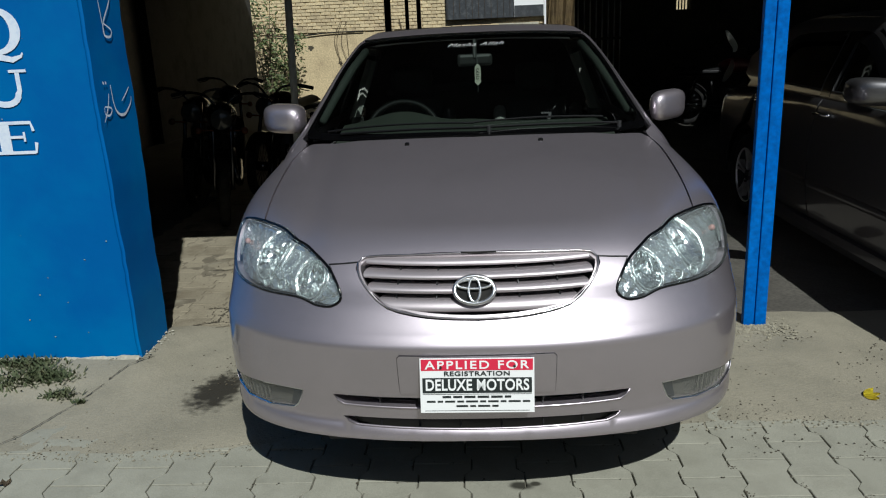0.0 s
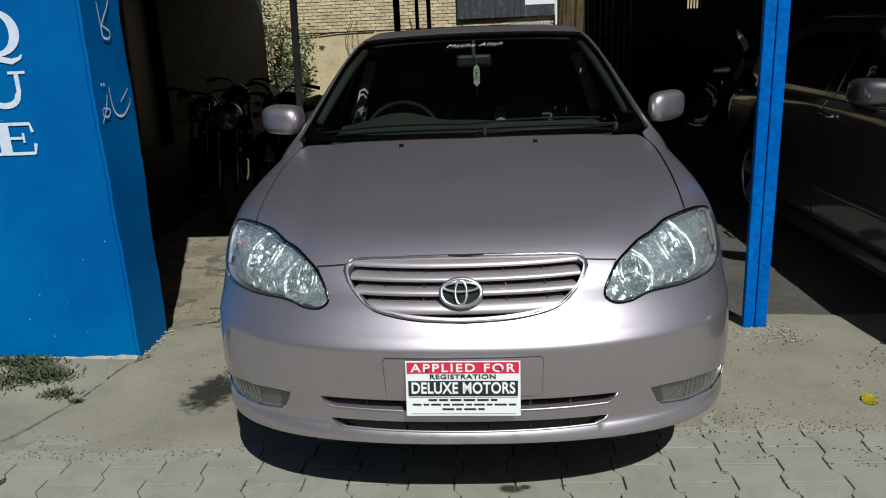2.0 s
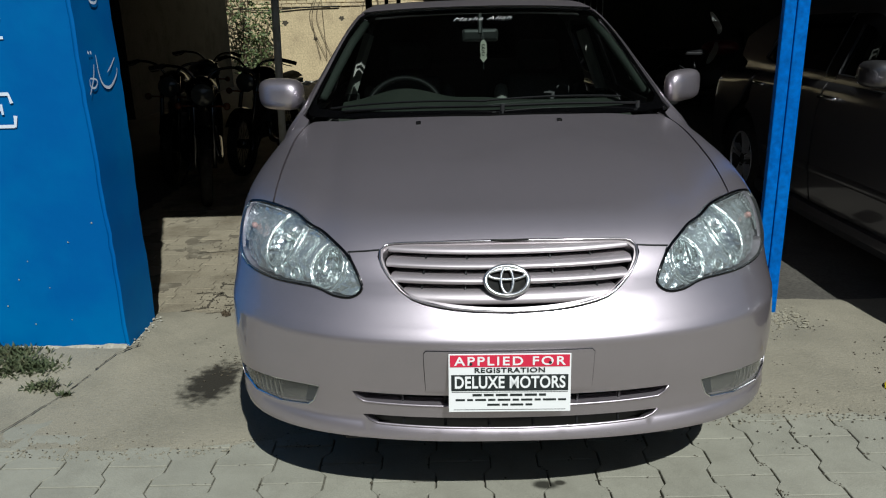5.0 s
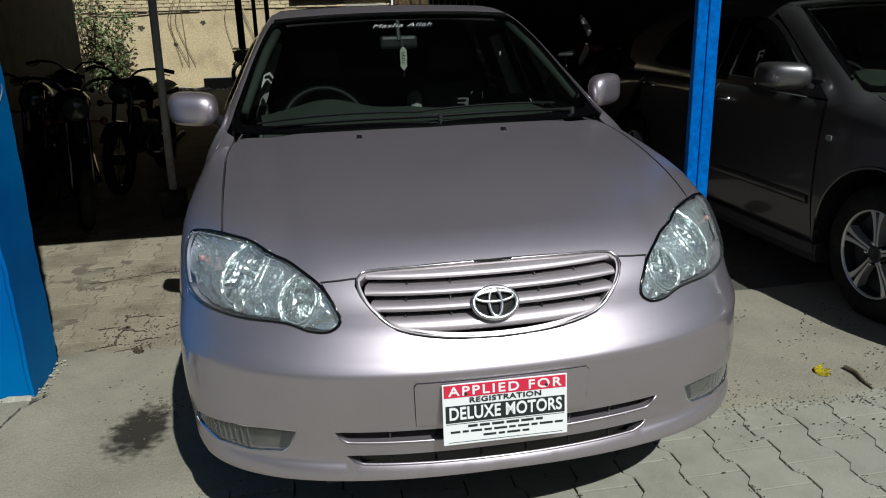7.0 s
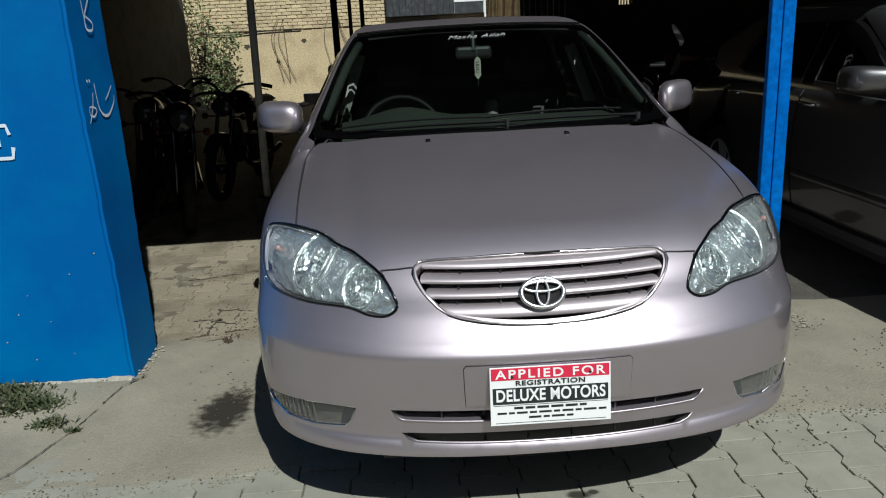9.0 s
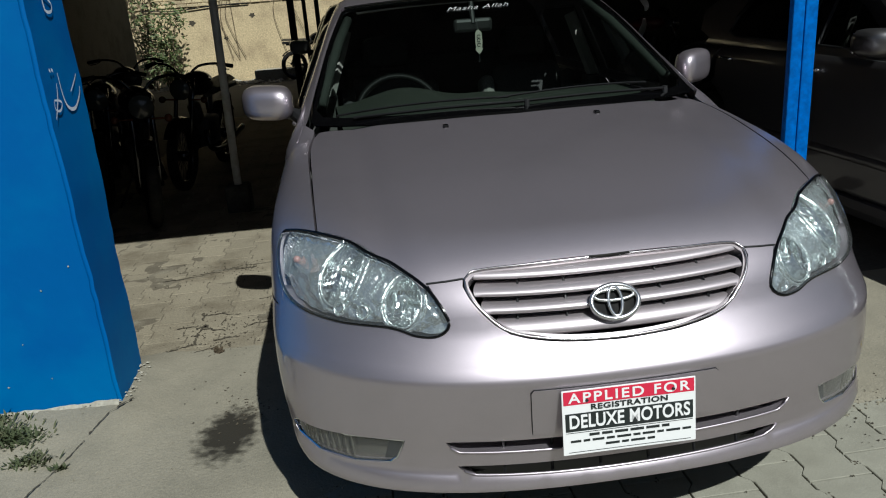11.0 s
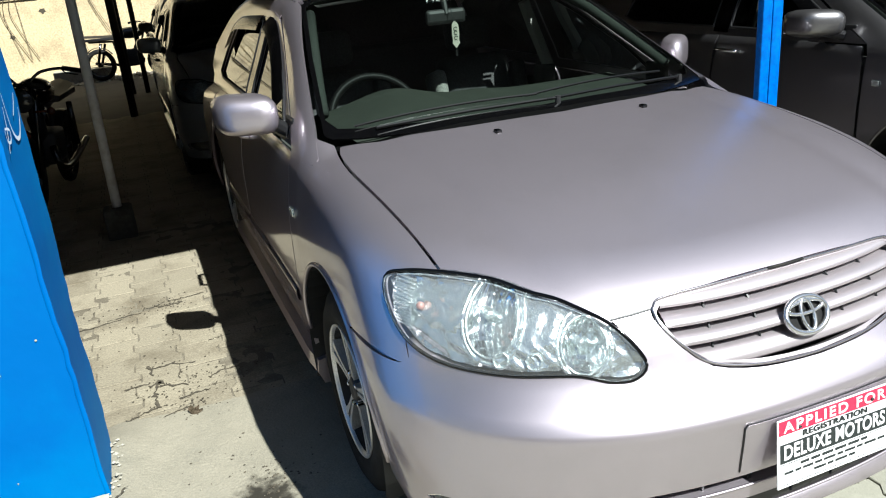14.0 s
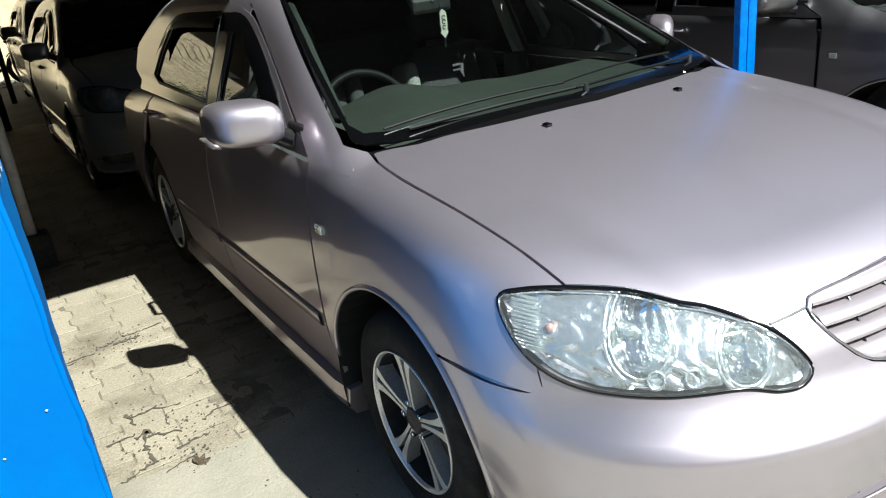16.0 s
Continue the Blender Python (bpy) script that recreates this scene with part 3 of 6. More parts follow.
    panel("plate_mount", L, ring, skin(base), paint, car, lift=0.0045, gap=0, depth=0.006)
    bm = bmesh.new()
    tube(bm, on_shape(L, ring, skin(resample(np.array(base), 0.03)), 0.001), 0.0022, 5, True)
    part("mount_groove", bm, BLACK_TRIM, car)
    # grille
    frame_line = spline(both(GRILLE), 0.012, True)
    bm = bmesh.new()
    tube(bm, on_shape(L, ring, frame_line, 0.001), 0.0030, 8, True)
    grille = part("grille", bm, FRAME_CHROME, car, "chrome-edged grille with silver slats", True)
    panel("backing", deep(0.05), ring, both(GRILLE), BLACK_TRIM, grille, gap=-0.004, depth=0)
    edge_z, edge_x = [q[2] for q in GRILLE[:4:-1]], [q[0] for q in GRILLE[:4:-1]]
    for z, tall in ((0.784, 0.0108), (0.7495, 0.0088), (0.7145, 0.0090), (0.6725, 0.0145)):
        bm = bmesh.new()
        rows = []
        for dz, d in ((-0.55, 0.040), (-1.0, 0.016), (-0.95, 0.008), (-0.6, 0.004), (0.2, 0.004), (0.9, 0.008), (1.15, 0.016), (1.2, 0.040)):
            zr = z + dz * tall
            w = float(np.interp(zr + 0.003, edge_z, edge_x)) + 0.0015
            rows.append([bm.verts.new(p) for p in on_shape(deep(d), ring, [(x, 0.02, zr + 0.004 * (x / 0.33) ** 2) for x in np.linspace(-w, w, 29)])])
        for A, B in zip(rows, rows[1:]):
            for i in range(28):
                bm.faces.new((A[i], A[i + 1], B[i + 1], B[i]))
        part("slat", bm, SLAT_PAINT if paint is PAINT else paint, grille, smooth=True)
    panel("inner_edge", deep(0.003), ring, both([(x, y, z) for x, y, z in GRILLE]), SLAT_PAINT if paint is PAINT else paint, grille,
          holes=[spline(both([(0, 0.07, 0.7985), (0.234, 0.077, 0.795), (0.322, 0.082, 0.789), (0.339, 0.075, 0.776), (0.334, 0.045, 0.75), (0.309, 0.017, 0.716), (0.254, -0.012, 0.679), (0.144, -0.036, 0.660), (0, -0.045, 0.653)]), 0.012, True)], gap=0, depth=0.03)
    for x in (-0.24, -0.12, 0.12, 0.24):
        for z in (0.765, 0.730, 0.695):
            bm = bmesh.new()
            tube(bm, on_shape(deep(0.02), ring, [(x, 0, z - 0.016), (x, 0, z + 0.016)]), 0.003, 5)
            part("rib", bm, BLACK_TRIM, grille)
    at = Matrix.Translation((-0.009, -0.001, 0.719)) @ Matrix.Rotation(radians(62), 4, "X")
    bm = bmesh.new()
    oval = lambda a, b, dx=0, dy=0, z=0.0: [at @ Vector((dx + a * math.cos(t), dy + b * math.sin(t), z)) for t in np.linspace(0, math.tau, 33)[:-1]]
    tube(bm, oval(0.056, 0.039), 0.0066, 8, True)
    emblem = part("emblem", bm, BADGE, grille, "oval chrome badge", True)
    bm = bmesh.new()
    tube(bm, oval(0.048, 0.013, dy=0.016, z=0.002), 0.0046, 6, True)
    tube(bm, oval(0.016, 0.034, z=0.003), 0.0046, 6, True)
    part("badge_ring", bm, BADGE, emblem, smooth=True)
    bm = bmesh.new()
    bm.faces.new([bm.verts.new(at @ Vector((0.056 * math.cos(t), 0.039 * math.sin(t), -0.006))) for t in np.linspace(0, math.tau, 33)[:-1]])
    part("badge_ground", bm, RUBBER, emblem)
    # bonnet, wings
    hood = list(spline([(0, 0.082, 0.81), (0.23, 0.087, 0.81), (0.325, 0.095, 0.80)], 0.04)) + [(0.351, 0.080, 0.784), (0.434, 0.094, 0.776)]
    hood += list(spline(LAMP_TOP[1:], 0.03)) + list(spline(HOOD_SIDE, 0.05)) + list(spline([(0.68, 1.15, 0.99), (0.5, 1.085, 1), (0.3, 1.03, 1), (0, 1.0, 1)], 0.05))
    panel("hood", L, flat, both(hood), paint, car, gap=0.0025, step=0.03)
    bm = bmesh.new()
    pts = on_shape(L, flat, [(x, 0.080 + 0.02 * abs(x), 0.8) for x in np.linspace(-0.045, 0.055, 9)], 0.003)
    tube(bm, pts, 0.0035, 6)
    part("hood_seal", bm, RUBBER, car)
    for s in (1, -1):
        wing = list(spline(LAMP_TOP[-1:] + LAMP_TAIL, 0.02)) + list(spline(SEAM, 0.03)) + arc(ARCH_AT, ARCH_R, 61, 172, n=22)
        wing += [(0.835, 1.275, 0.25), (0.835, 1.308, 0.25)] + list(spline([(0.848, 1.312, 0.45), (0.845, 1.314, 0.7), (0.80, 1.325, 0.9), (0.765, 1.355, 0.965)], 0.05))
        wing += [(0.72, 1.37, 0.99), (0.703, 1.20, 0.985)] + list(spline(HOOD_SIDE[::-1], 0.05))[:-1]
        panel("fender", whole, slant_view(s), side(wing, s), paint, car, gap=0.0022, step=0.026)
        bm = bmesh.new()
        tube(bm, on_shape(L, side_view(s), side(arc(ARCH_AT, ARCH_R + 0.004, 2, 172, n=30), s), 0.0), 0.008, 8)
        part("arch_lip", bm, paint, car, smooth=True)
        bm = bmesh.new()
        lathe(bm, [(0.845 * s, ARCH_R), (0.5 * s, ARCH_R - 0.01), (0.5 * s, 0.05)], Matrix.Translation((0, *ARCH_AT)), 40)
        bmesh.ops.delete(bm, geom=[f for f in bm.faces if f.calc_center_median().z < 0.2], context="FACES")
        part("wheel_well", bm, BLACK_TRIM, car)
        bm = bmesh.new()
        lathe(bm, [(0.80 * s, ARCH_R), (0.5 * s, ARCH_R - 0.01), (0.5 * s, 0.05)], Matrix.Translation((0, *REAR_AT)), 40)
        bmesh.ops.delete(bm, geom=[f for f in bm.faces if f.calc_center_median().z < 0.2], context="FACES")
        part("wheel_well", bm, BLACK_TRIM, car)
        # side repeater
        rep = on_shape(L, side_view(s), side([(0.84, 1.24, 0.795)], s), 0.004)[0]
        bm = bmesh.new()
        box(bm, rep[0] - 0.006, rep[0] + 0.006, rep[1] - 0.027, rep[1] + 0.027, rep[2] - 0.019, rep[2] + 0.019, 0.006)
        part("side_repeater", bm, LENS, car, "small clear side lamp")
        bm = bmesh.new()
        box(bm, rep[0] - 0.009, rep[0] + 0.002, rep[1] - 0.02, rep[1] + 0.02, rep[2] - 0.013, rep[2] + 0.013, 0.003)
        part("repeater_back", bm, BRIGHT, car)
        bm = bmesh.new()
        tube(bm, on_shape(deep(0.010), slant_view(s), side(spline([LAMP_TAIL[3]] + SEAM, 0.02), s)), 0.008, 6)
        part("inner_flange", bm, paint, car)
        bm = bmesh.new()
        tube(bm, on_shape(deep(0.011), ring, side([(0.338, 0.076, 0.783), (0.39, 0.085, 0.781), (0.442, 0.094, 0.777)], s)), 0.008, 6)
        part("inner_flange", bm, paint, car)
        bm = bmesh.new()
        tube(bm, on_shape(L, ring, side([(0.352, 0.074, 0.7838), (0.39, 0.083, 0.7797), (0.437, 0.094, 0.7755)], s), 0.0005), 0.0028, 6)
        part("nose_seam", bm, BLACK_TRIM, car)
        headlamp(car, s, lamp)
        # doors
        d1 = yz([(1.317, 0.255), (1.324, 0.5), (1.327, 0.75), (1.342, 0.88), (1.37, 0.956), (1.8, 0.966), (2.355, 0.97), (2.36, 0.6), (2.355, 0.255)])
        d2 = yz([(2.367, 0.255), (2.372, 0.6), (2.368, 0.97), (2.9, 0.966), (3.40, 0.955), (3.38, 0.76)]) + arc(REAR_AT, ARCH_R, 100, 8, n=12)[2:] + yz([(3.08, 0.255)])
        for nm, dd, hy in (("front_door", d1, 2.26), ("rear_door", d2, 3.26)):
            door = panel(nm, L, side_view(s), side(dd, s), paint, car, gap=0.0022, step=0.035)
            bm = bmesh.new()
            hp = on_shape(L, side_view(s), side(yz([(hy - 0.09, 0.885), (hy, 0.888), (hy + 0.07, 0.885)]), s), 0.028)
            hq = on_shape(L, side_view(s), side(yz([(hy - 0.1, 0.885), (hy + 0.08, 0.885)]), s), 0.0)
            tube(bm, [hq[0], *hp, hq[1]], 0.011, 8)
            part("handle", bm, CHROME if paint is GREY_PAINT else paint, door, "bright pull handle" if paint is GREY_PAINT else "", True)
            y0, y1 = (1.35, 2.34) if nm == "front_door" else (2.38, 3.05)
            bm = bmesh.new()
            rows = [[bm.verts.new(p) for p in on_shape(L, side_view(s), side(yz([(y, z) for y in np.linspace(y0, y1, 20)]), s), h)]
                    for z, h in ((0.445, 0.0), (0.452, 0.008), (0.484, 0.010), (0.495, 0.0))]
            for A, B in zip(rows, rows[1:]):
                for i in range(19):
                    bm.faces.new((A[i], A[i + 1], B[i + 1], B[i]))
            part("moulding", bm, paint, door, smooth=True)
        quarter = yz([(3.412, 0.955), (3.95, 0.94), (4.2, 0.9), (4.25, 0.6), (4.2, 0.3), (3.9, 0.28)]) + arc(REAR_AT, ARCH_R, 178, 104, n=14)
        panel("rear_quarter", L, side_view(s), side(quarter, s), paint, car, step=0.04)
        bm = bmesh.new()
        rows = []
        for x, z in ((0.80, 0.262), (0.845, 0.255), (0.852, 0.21), (0.835, 0.165), (0.74, 0.155)):
            rows.append([bm.verts.new((s * (x - 0.01 * (1 - min(1, (y - 1.25) / 0.05))), y, z - 0.006 * math.sin((y - 1.25) * 1.7))) for y in np.linspace(1.25, 3.11, 20)])
        for A, B in zip(rows, rows[1:]):
            for i in range(19):
                bm.faces.new((A[i], A[i + 1], B[i + 1], B[i]) if s > 0 else (A[i], B[i], B[i + 1], A[i + 1]))
        bm.faces.new([r[0] for r in rows]), bm.faces.new([r[-1] for r in rows])
        part("side_skirt", bm, paint, car)
        wheel(car, s, (0.895, wheel_turn)), wheel(car, s, (3.49, 0))
        door_mirror(car, s, paint)
    rear = [(0, 4.4, 0.95), (0.6, 4.4, 0.93), (0.78, 4.2, 0.88), (0.80, 4.2, 0.55), (0.7, 4.3, 0.28), (0, 4.4, 0.26)]
    panel("rear_bumper", L, rear_view(), both(rear), paint, car, step=0.06)
    panel("boot_lid", L, flat, both([(0, 4.05, 1.0), (0.62, 4.0, 0.98), (0.70, 4.15, 0.93), (0.5, 4.34, 0.9), (0, 4.38, 0.92)]), paint, car, step=0.06)
    # glass house
    screen = list(spline([(0, 1.065, 1), (0.35, 1.095, 1), (0.62, 1.155, 1), (0.70, 1.185, 1)], 0.05)) + list(spline([(0.717, 1.215, 1.0), (0.648, 1.60, 1.2), (0.567, 1.955, 1.38)], 0.05))
    screen += list(spline([(0.545, 1.985, 1.39), (0.3, 1.975, 1.41), (0, 1.965, 1.415)], 0.05))
    pane = list(spline([(0, 1.118, 1), (0.35, 1.14, 1), (0.60, 1.193, 1), (0.672, 1.222, 1), (0.692, 1.27, 1)], 0.05)) + list(spline([(0.630, 1.60, 1.2), (0.556, 1.925, 1.38)], 0.05))
    pane += list(spline([(0.522, 1.955, 1.39), (0.3, 1.955, 1.40), (0, 1.945, 1.41)], 0.05))
    ws = panel("windscreen_border", U, flat, both(screen), GLOSS_BLACK, car, "black edge band of the windscreen", holes=[both(pane)], gap=0.001, depth=0.006, step=0.03)
    w2 = panel("windscreen", U, flat, both(pane), WINDSHIELD, car, "clear raked windscreen", gap=-0.001, depth=0.005, step=0.035)
    bm = bmesh.new()
    tube(bm, on_shape(U, flat, [(x, 1.976 + 0.07 * x * x, 1.41) for x in np.linspace(-0.55, 0.55, 24)], 0.001), 0.006, 6)
    part("screen_trim", bm, CHROME, car, "bright strip above the windscreen")
    panel("cowl", deep(0.012), flat, both(list(spline([(0, 0.995, 1), (0.3, 1.025, 1), (0.5, 1.08, 1), (0.69, 1.145, 1)], 0.05)) + [(0.738, 1.235, 1)] + list(spline([(0.70, 1.21, 1), (0.62, 1.18, 1), (0.35, 1.115, 1), (0, 1.085, 1)], 0.05))),
          COWL, car, "black plastic cowl under the windscreen", depth=0.03)
    roof = list(spline([(0, 1.987, 1.4), (0.3, 1.997, 1.4), (0.57, 2.02, 1.4)], 0.05)) + list(spline([(0.575, 2.18, 1.4), (0.575, 2.6, 1.4), (0.56, 3.05, 1.4), (0.525, 3.35, 1.35), (0.50, 3.5, 1.3)], 0.08))
    panel("roof", U, flat, both(roof + [(0.3, 3.53, 1.3), (0, 3.54, 1.3)]), paint, car, step=0.045)
    panel("rear_screen", U, flat, both([(0, 3.55, 1.35), (0.50, 3.53, 1.3), (0.60, 3.98, 1.1), (0, 4.04, 1.1)]), TINTED, car, step=0.06)
    for s in (1, -1):
        sv = side_view(s)
        front_pane = [(1.55, 1.0), (2.29, 1.015), (2.295, 1.328), (2.15, 1.32), (1.95, 1.242), (1.70, 1.115)]
        rear_pane = [(2.435, 1.015), (3.24, 1.027), (3.35, 1.055), (3.31, 1.16), (3.20, 1.275), (3.05, 1.318), (2.44, 1.332)]
        surround = list(spline(yz([(1.36, 0.962), (1.66, 1.125), (1.93, 1.268), (2.12, 1.345), (2.4, 1.372), (3.1, 1.36), (3.37, 1.29), (3.54, 1.16), (3.66, 0.965)], 0.65), 0.05))
        body = panel("door_frame", U, sv, side(surround, s), paint, car, holes=[side(yz(front_pane, 0.68), s), side(yz(rear_pane, 0.68), s)], gap=0.0, depth=0.012, step=0.03)
        post = [(2.305, 0.985), (2.425, 0.985), (2.43, 1.345), (2.31, 1.345)]
        panel("pillar_cover", U, sv, side(yz(post, 0.66), s), GLOSS_BLACK, car, lift=0.003, depth=0.004, gap=0)
        for nm, pp in (("side_window", front_pane), ("side_window", rear_pane)):
            panel(nm, U, sv, side(yz(pp, 0.68), s), TINTED, car, "dark side window", lift=-0.008, gap=-0.003, depth=0.004, step=0.05)
            bm = bmesh.new()
            tube(bm, on_shape(U, sv, side(yz(resample(np.array(pp), 0.04), 0.68), s), 0.0), 0.007, 6, True)
            part("window_seal", bm, BLACK_TRIM, car)
        for y0, y1, line in ((1.66, 2.3, [(1.66, 1.08), (1.95, 1.242), (2.15, 1.322), (2.3, 1.336)]), (2.43, 3.3, [(2.44, 1.338), (3.05, 1.322), (3.2, 1.28), (3.30, 1.18)])):
            ln = spline(line, 0.04)
            dn = np.c_[ln[:, 0], ln[:, 1] - 0.055]
            bm = bmesh.new()
            A = [bm.verts.new(p) for p in on_shape(U, sv, side(yz(ln + (0, 0.012), 0.66), s), 0.004)]
            M = [bm.verts.new(p) for p in on_shape(U, sv, side(yz(ln - (0, 0.02), 0.66), s), 0.022)]
            B = [bm.verts.new(p) for p in on_shape(U, sv, side(yz(dn, 0.66), s), 0.026)]
            for P, Q in ((A, M), (M, B)):
                for i in range(len(P) - 1):
                    bm.faces.new((P[i], P[i + 1], Q[i + 1], Q[i]))
            part("rain_guard", bm, GLOSS_BLACK, car, "dark glossy rain guard over the window", True)
        rail = [(0.555, 2.03, 1.42), (0.57, 2.18, 1.44), (0.57, 2.6, 1.45), (0.555, 3.05, 1.43), (0.52, 3.35, 1.38), (0.50, 3.54, 1.32), (0.55, 3.80, 1.19), (0.60, 3.88, 1.12)]
        rail += [(0.70, 3.80, 1.0), (0.74, 3.62, 0.975), (0.69, 3.44, 1.12), (0.645, 3.33, 1.255), (0.62, 3.08, 1.345), (0.622, 2.6, 1.357), (0.615, 2.12, 1.335)]
        panel("roof_rail", U, slant_view(s), side(rail, s), paint, car, lift=-0.002, gap=0, depth=0.006, step=0.03)
        # pillar beside the windscreen
        pil = list(spline([(0.721, 1.22, 1.0), (0.651, 1.60, 1.2), (0.570, 1.955, 1.39), (0.572, 2.02, 1.41)], 0.05)) + list(spline([(0.61, 2.14, 1.385), (0.655, 1.93, 1.28), (0.715, 1.66, 1.135), (0.785, 1.345, 0.955)], 0.05)) + [(0.80, 1.28, 0.93), (0.765, 1.12, 0.94), (0.742, 1.12, 0.95)]
        panel("windscreen_pillar", whole, slant_view(s), side(pil, s), paint, car, gap=0.0, depth=0.01, step=0.025)
    # wipers, washer jets
    for x0, y0, x1, y1 in ((-0.56, 1.165, 0.06, 1.125), (0.02, 1.125, 0.60, 1.185)):
        wp = tagged(new("wiper"), "")
        wp.parent = car
        bm = bmesh.new()
        a, b = on_shape(U, flat, [(x0, y0, 1), (x1, y1, 1)], 0.012)
        tube(bm, [a, (a + b) / 2 + np.array((0, 0, 0.004)), b], 0.0055, 6)
        part("arm", bm, WIPER, wp)
        bm = bmesh.new()
        n = 12
        tube(bm, on_shape(U, flat, [(x0 - 0.06 + (x1 - x0) * k / n, y0 + 0.035 + (y1 - y0) * k / n, 1) for k in range(n + 1)], 0.008), 0.0042, 6)
        part("blade", bm, WIPER, wp)
        bm = bmesh.new()
        tube(bm, [b + np.array((0, 0, -0.03)), b + np.array((0, 0, 0.007))], 0.010, 10)
        part("pivot", bm, DARK_METAL, wp)
    for x in (-0.262, 0.255):
        bm = bmesh.new()
        p = on_shape(L, flat, [(x, 0.925, 1)])[0]
        box(bm, x - 0.009, x + 0.009, 0.912, 0.936, p[2] - 0.003, p[2] + 0.009, 0.003)
        part("washer_jet", bm, GLOSS_BLACK, car)
    # floor pan and hidden filling
    bm = bmesh.new()
    box(bm, -0.58, 0.58, 0.22, 4.1, 0.20, 0.66), box(bm, -0.72, 0.72, 1.30, 3.05, 0.17, 0.30)
    box(bm, -0.50, 0.50, 0.06, 0.24, 0.26, 0.62), box(bm, -0.46, 0.46, 0.02, 0.10, 0.25, 0.30)
    part("underbody", bm, BLACK_TRIM, car)
    if seats:
        cabin(car)
    return car


def headlamp(car, s, lamp):
    """Clear lens over bright reflector bowls, in a dark gasket."""
    ring = round_view()
    line = np.array(side(lamp, s))
    deep = lambda d: (lambda p: lower_body(p) + d)
    bm = bmesh.new()
    tube(bm, on_shape(deep(0.0), ring, line), 0.0045, 6, True)
    hl = part("headlamp", bm, GLOSS_BLACK, car, "clear twin-bowl headlamp with chrome reflectors", True)
    lens = panel("lens", deep(-0.004), ring, line, LENS, hl, gap=0.003, depth=0.006, step=0.025)
    lens.visible_shadow = False
    centre = lambda x, y, z, d: on_shape(deep(d), ring, [(x * s, y, z)])[0]
    bowls, holes = [], []
    for x, y, z, r in ((0.632, 0.25, 0.775, 0.072), (0.497, 0.11, 0.727, 0.053)):
        aim = Vector((0.10 * s, -1, 0.12)).to_track_quat("X", "Z").to_matrix().to_4x4()
        m = Matrix.Translation(centre(x, y, z, 0.030)) @ aim
        bowls.append((m, r))
        holes.append([tuple(m @ Vector((0.01, 0.96 * r * math.cos(a), 0.96 * r * math.sin(a)))) for a in np.linspace(0, math.tau, 25)[:-1]])
    facet = lambda p: lower_body(p) + 0.015 + 0.0013 * np.sin(p[..., 0] * 190 + 3 * np.sin(p[..., 2] * 70)) + 0.0012 * np.sin(p[..., 2] * 160 + 2 * np.sin(p[..., 0] * 50))
    panel("reflector", facet, ring, line, REFLECTOR, hl, holes=holes, gap=0.0, depth=0.012, step=0.009)
    for (m, r), hole in zip(bowls, holes):
        rim = on_shape(deep(0.0165), ring, spline(hole, 0.004, True))
        n = len(rim)
        deepest = np.array(m @ Vector((-0.030, 0, 0)))
        bm = bmesh.new()
        rings = []
        for fr in (1.04, 0.97, 0.92, 0.86, 0.79, 0.72, 0.64, 0.56, 0.47, 0.38, 0.28, 0.17):
            row = []
            for i, q in enumerate(rim):
                a = i * math.tau / n
                u, v = r * fr * math.cos(a), r * fr * math.sin(a)
                flute = 0.0026 * math.sin(u * 330) * (0.35 + 0.65 * (v > 0)) + (0.0018 * math.sin(v * 420) if v < -0.3 * r else 0)
                axis = np.array(m.to_3x3() @ Vector((1, 0, 0)))
                p = deepest + (q - deepest) * fr + axis * ((fr * fr - fr) * 0.040 + (flute if 0.25 < fr < 0.93 else 0))
                row.append(bm.verts.new(p))
            rings.append(row)
        for A, B in zip(rings, rings[1:]):
            for i in range(n):
                j = (i + 1) % n
                bm.faces.new((A[i], A[j], B[j], B[i]))
        bm.faces.new(rings[-1])
        bowl = part("bowl", bm, BOWL, hl, smooth=True)
        bm = bmesh.new()
        lathe(bm, [(-0.034, r * 0.18), (-0.006, r * 0.18), (0.002, r * 0.12), (0.003, 0.001)], m, 16)
        part("bulb", bm, BRIGHT, bowl, smooth=True)
        bm = bmesh.new()
        tube(bm, on_shape(deep(0.0145), ring, rim), 0.0030, 6, True)
        part("bowl_ring", bm, BRIGHT, bowl, smooth=True)
        bm = bmesh.new()
        wide = [tuple(m @ Vector((0.01, r * 1.15 * math.cos(a), r * 1.15 * math.sin(a)))) for a in np.linspace(0, math.tau, 49)[:-1]]
        tube(bm, on_shape(deep(0.0175), ring, wide), 0.0052, 8, True)
        part("outer_ring", bm, BRIGHT, bowl, smooth=True)
    bm = bmesh.new()
    for x, y, z, r in ((0.657, 0.17, 0.706, 0.021), (0.603, 0.125, 0.705, 0.020)):
        lobe = [(x * s + r * math.cos(a), y, z + 0.75 * r * math.sin(a)) for a in np.linspace(0, math.tau, 25)[:-1]]
        tube(bm, on_shape(deep(0.0125), ring, lobe), 0.0028, 6, True)
        part("lobe", bm, BRIGHT, hl, smooth=True)
        bm = bmesh.new()
    c = centre(0.745, 0.36, 0.788, 0.011)
    bmesh.ops.create_uvsphere(bm, u_segments=12, v_segments=8, radius=0.012, matrix=Matrix.Translation(c) @ Matrix.Scale(0.8, 4))
    part("indicator_bulb", bm, PALE_AMBER, hl, "pale orange indicator bulb", True)
    bm = bmesh.new()
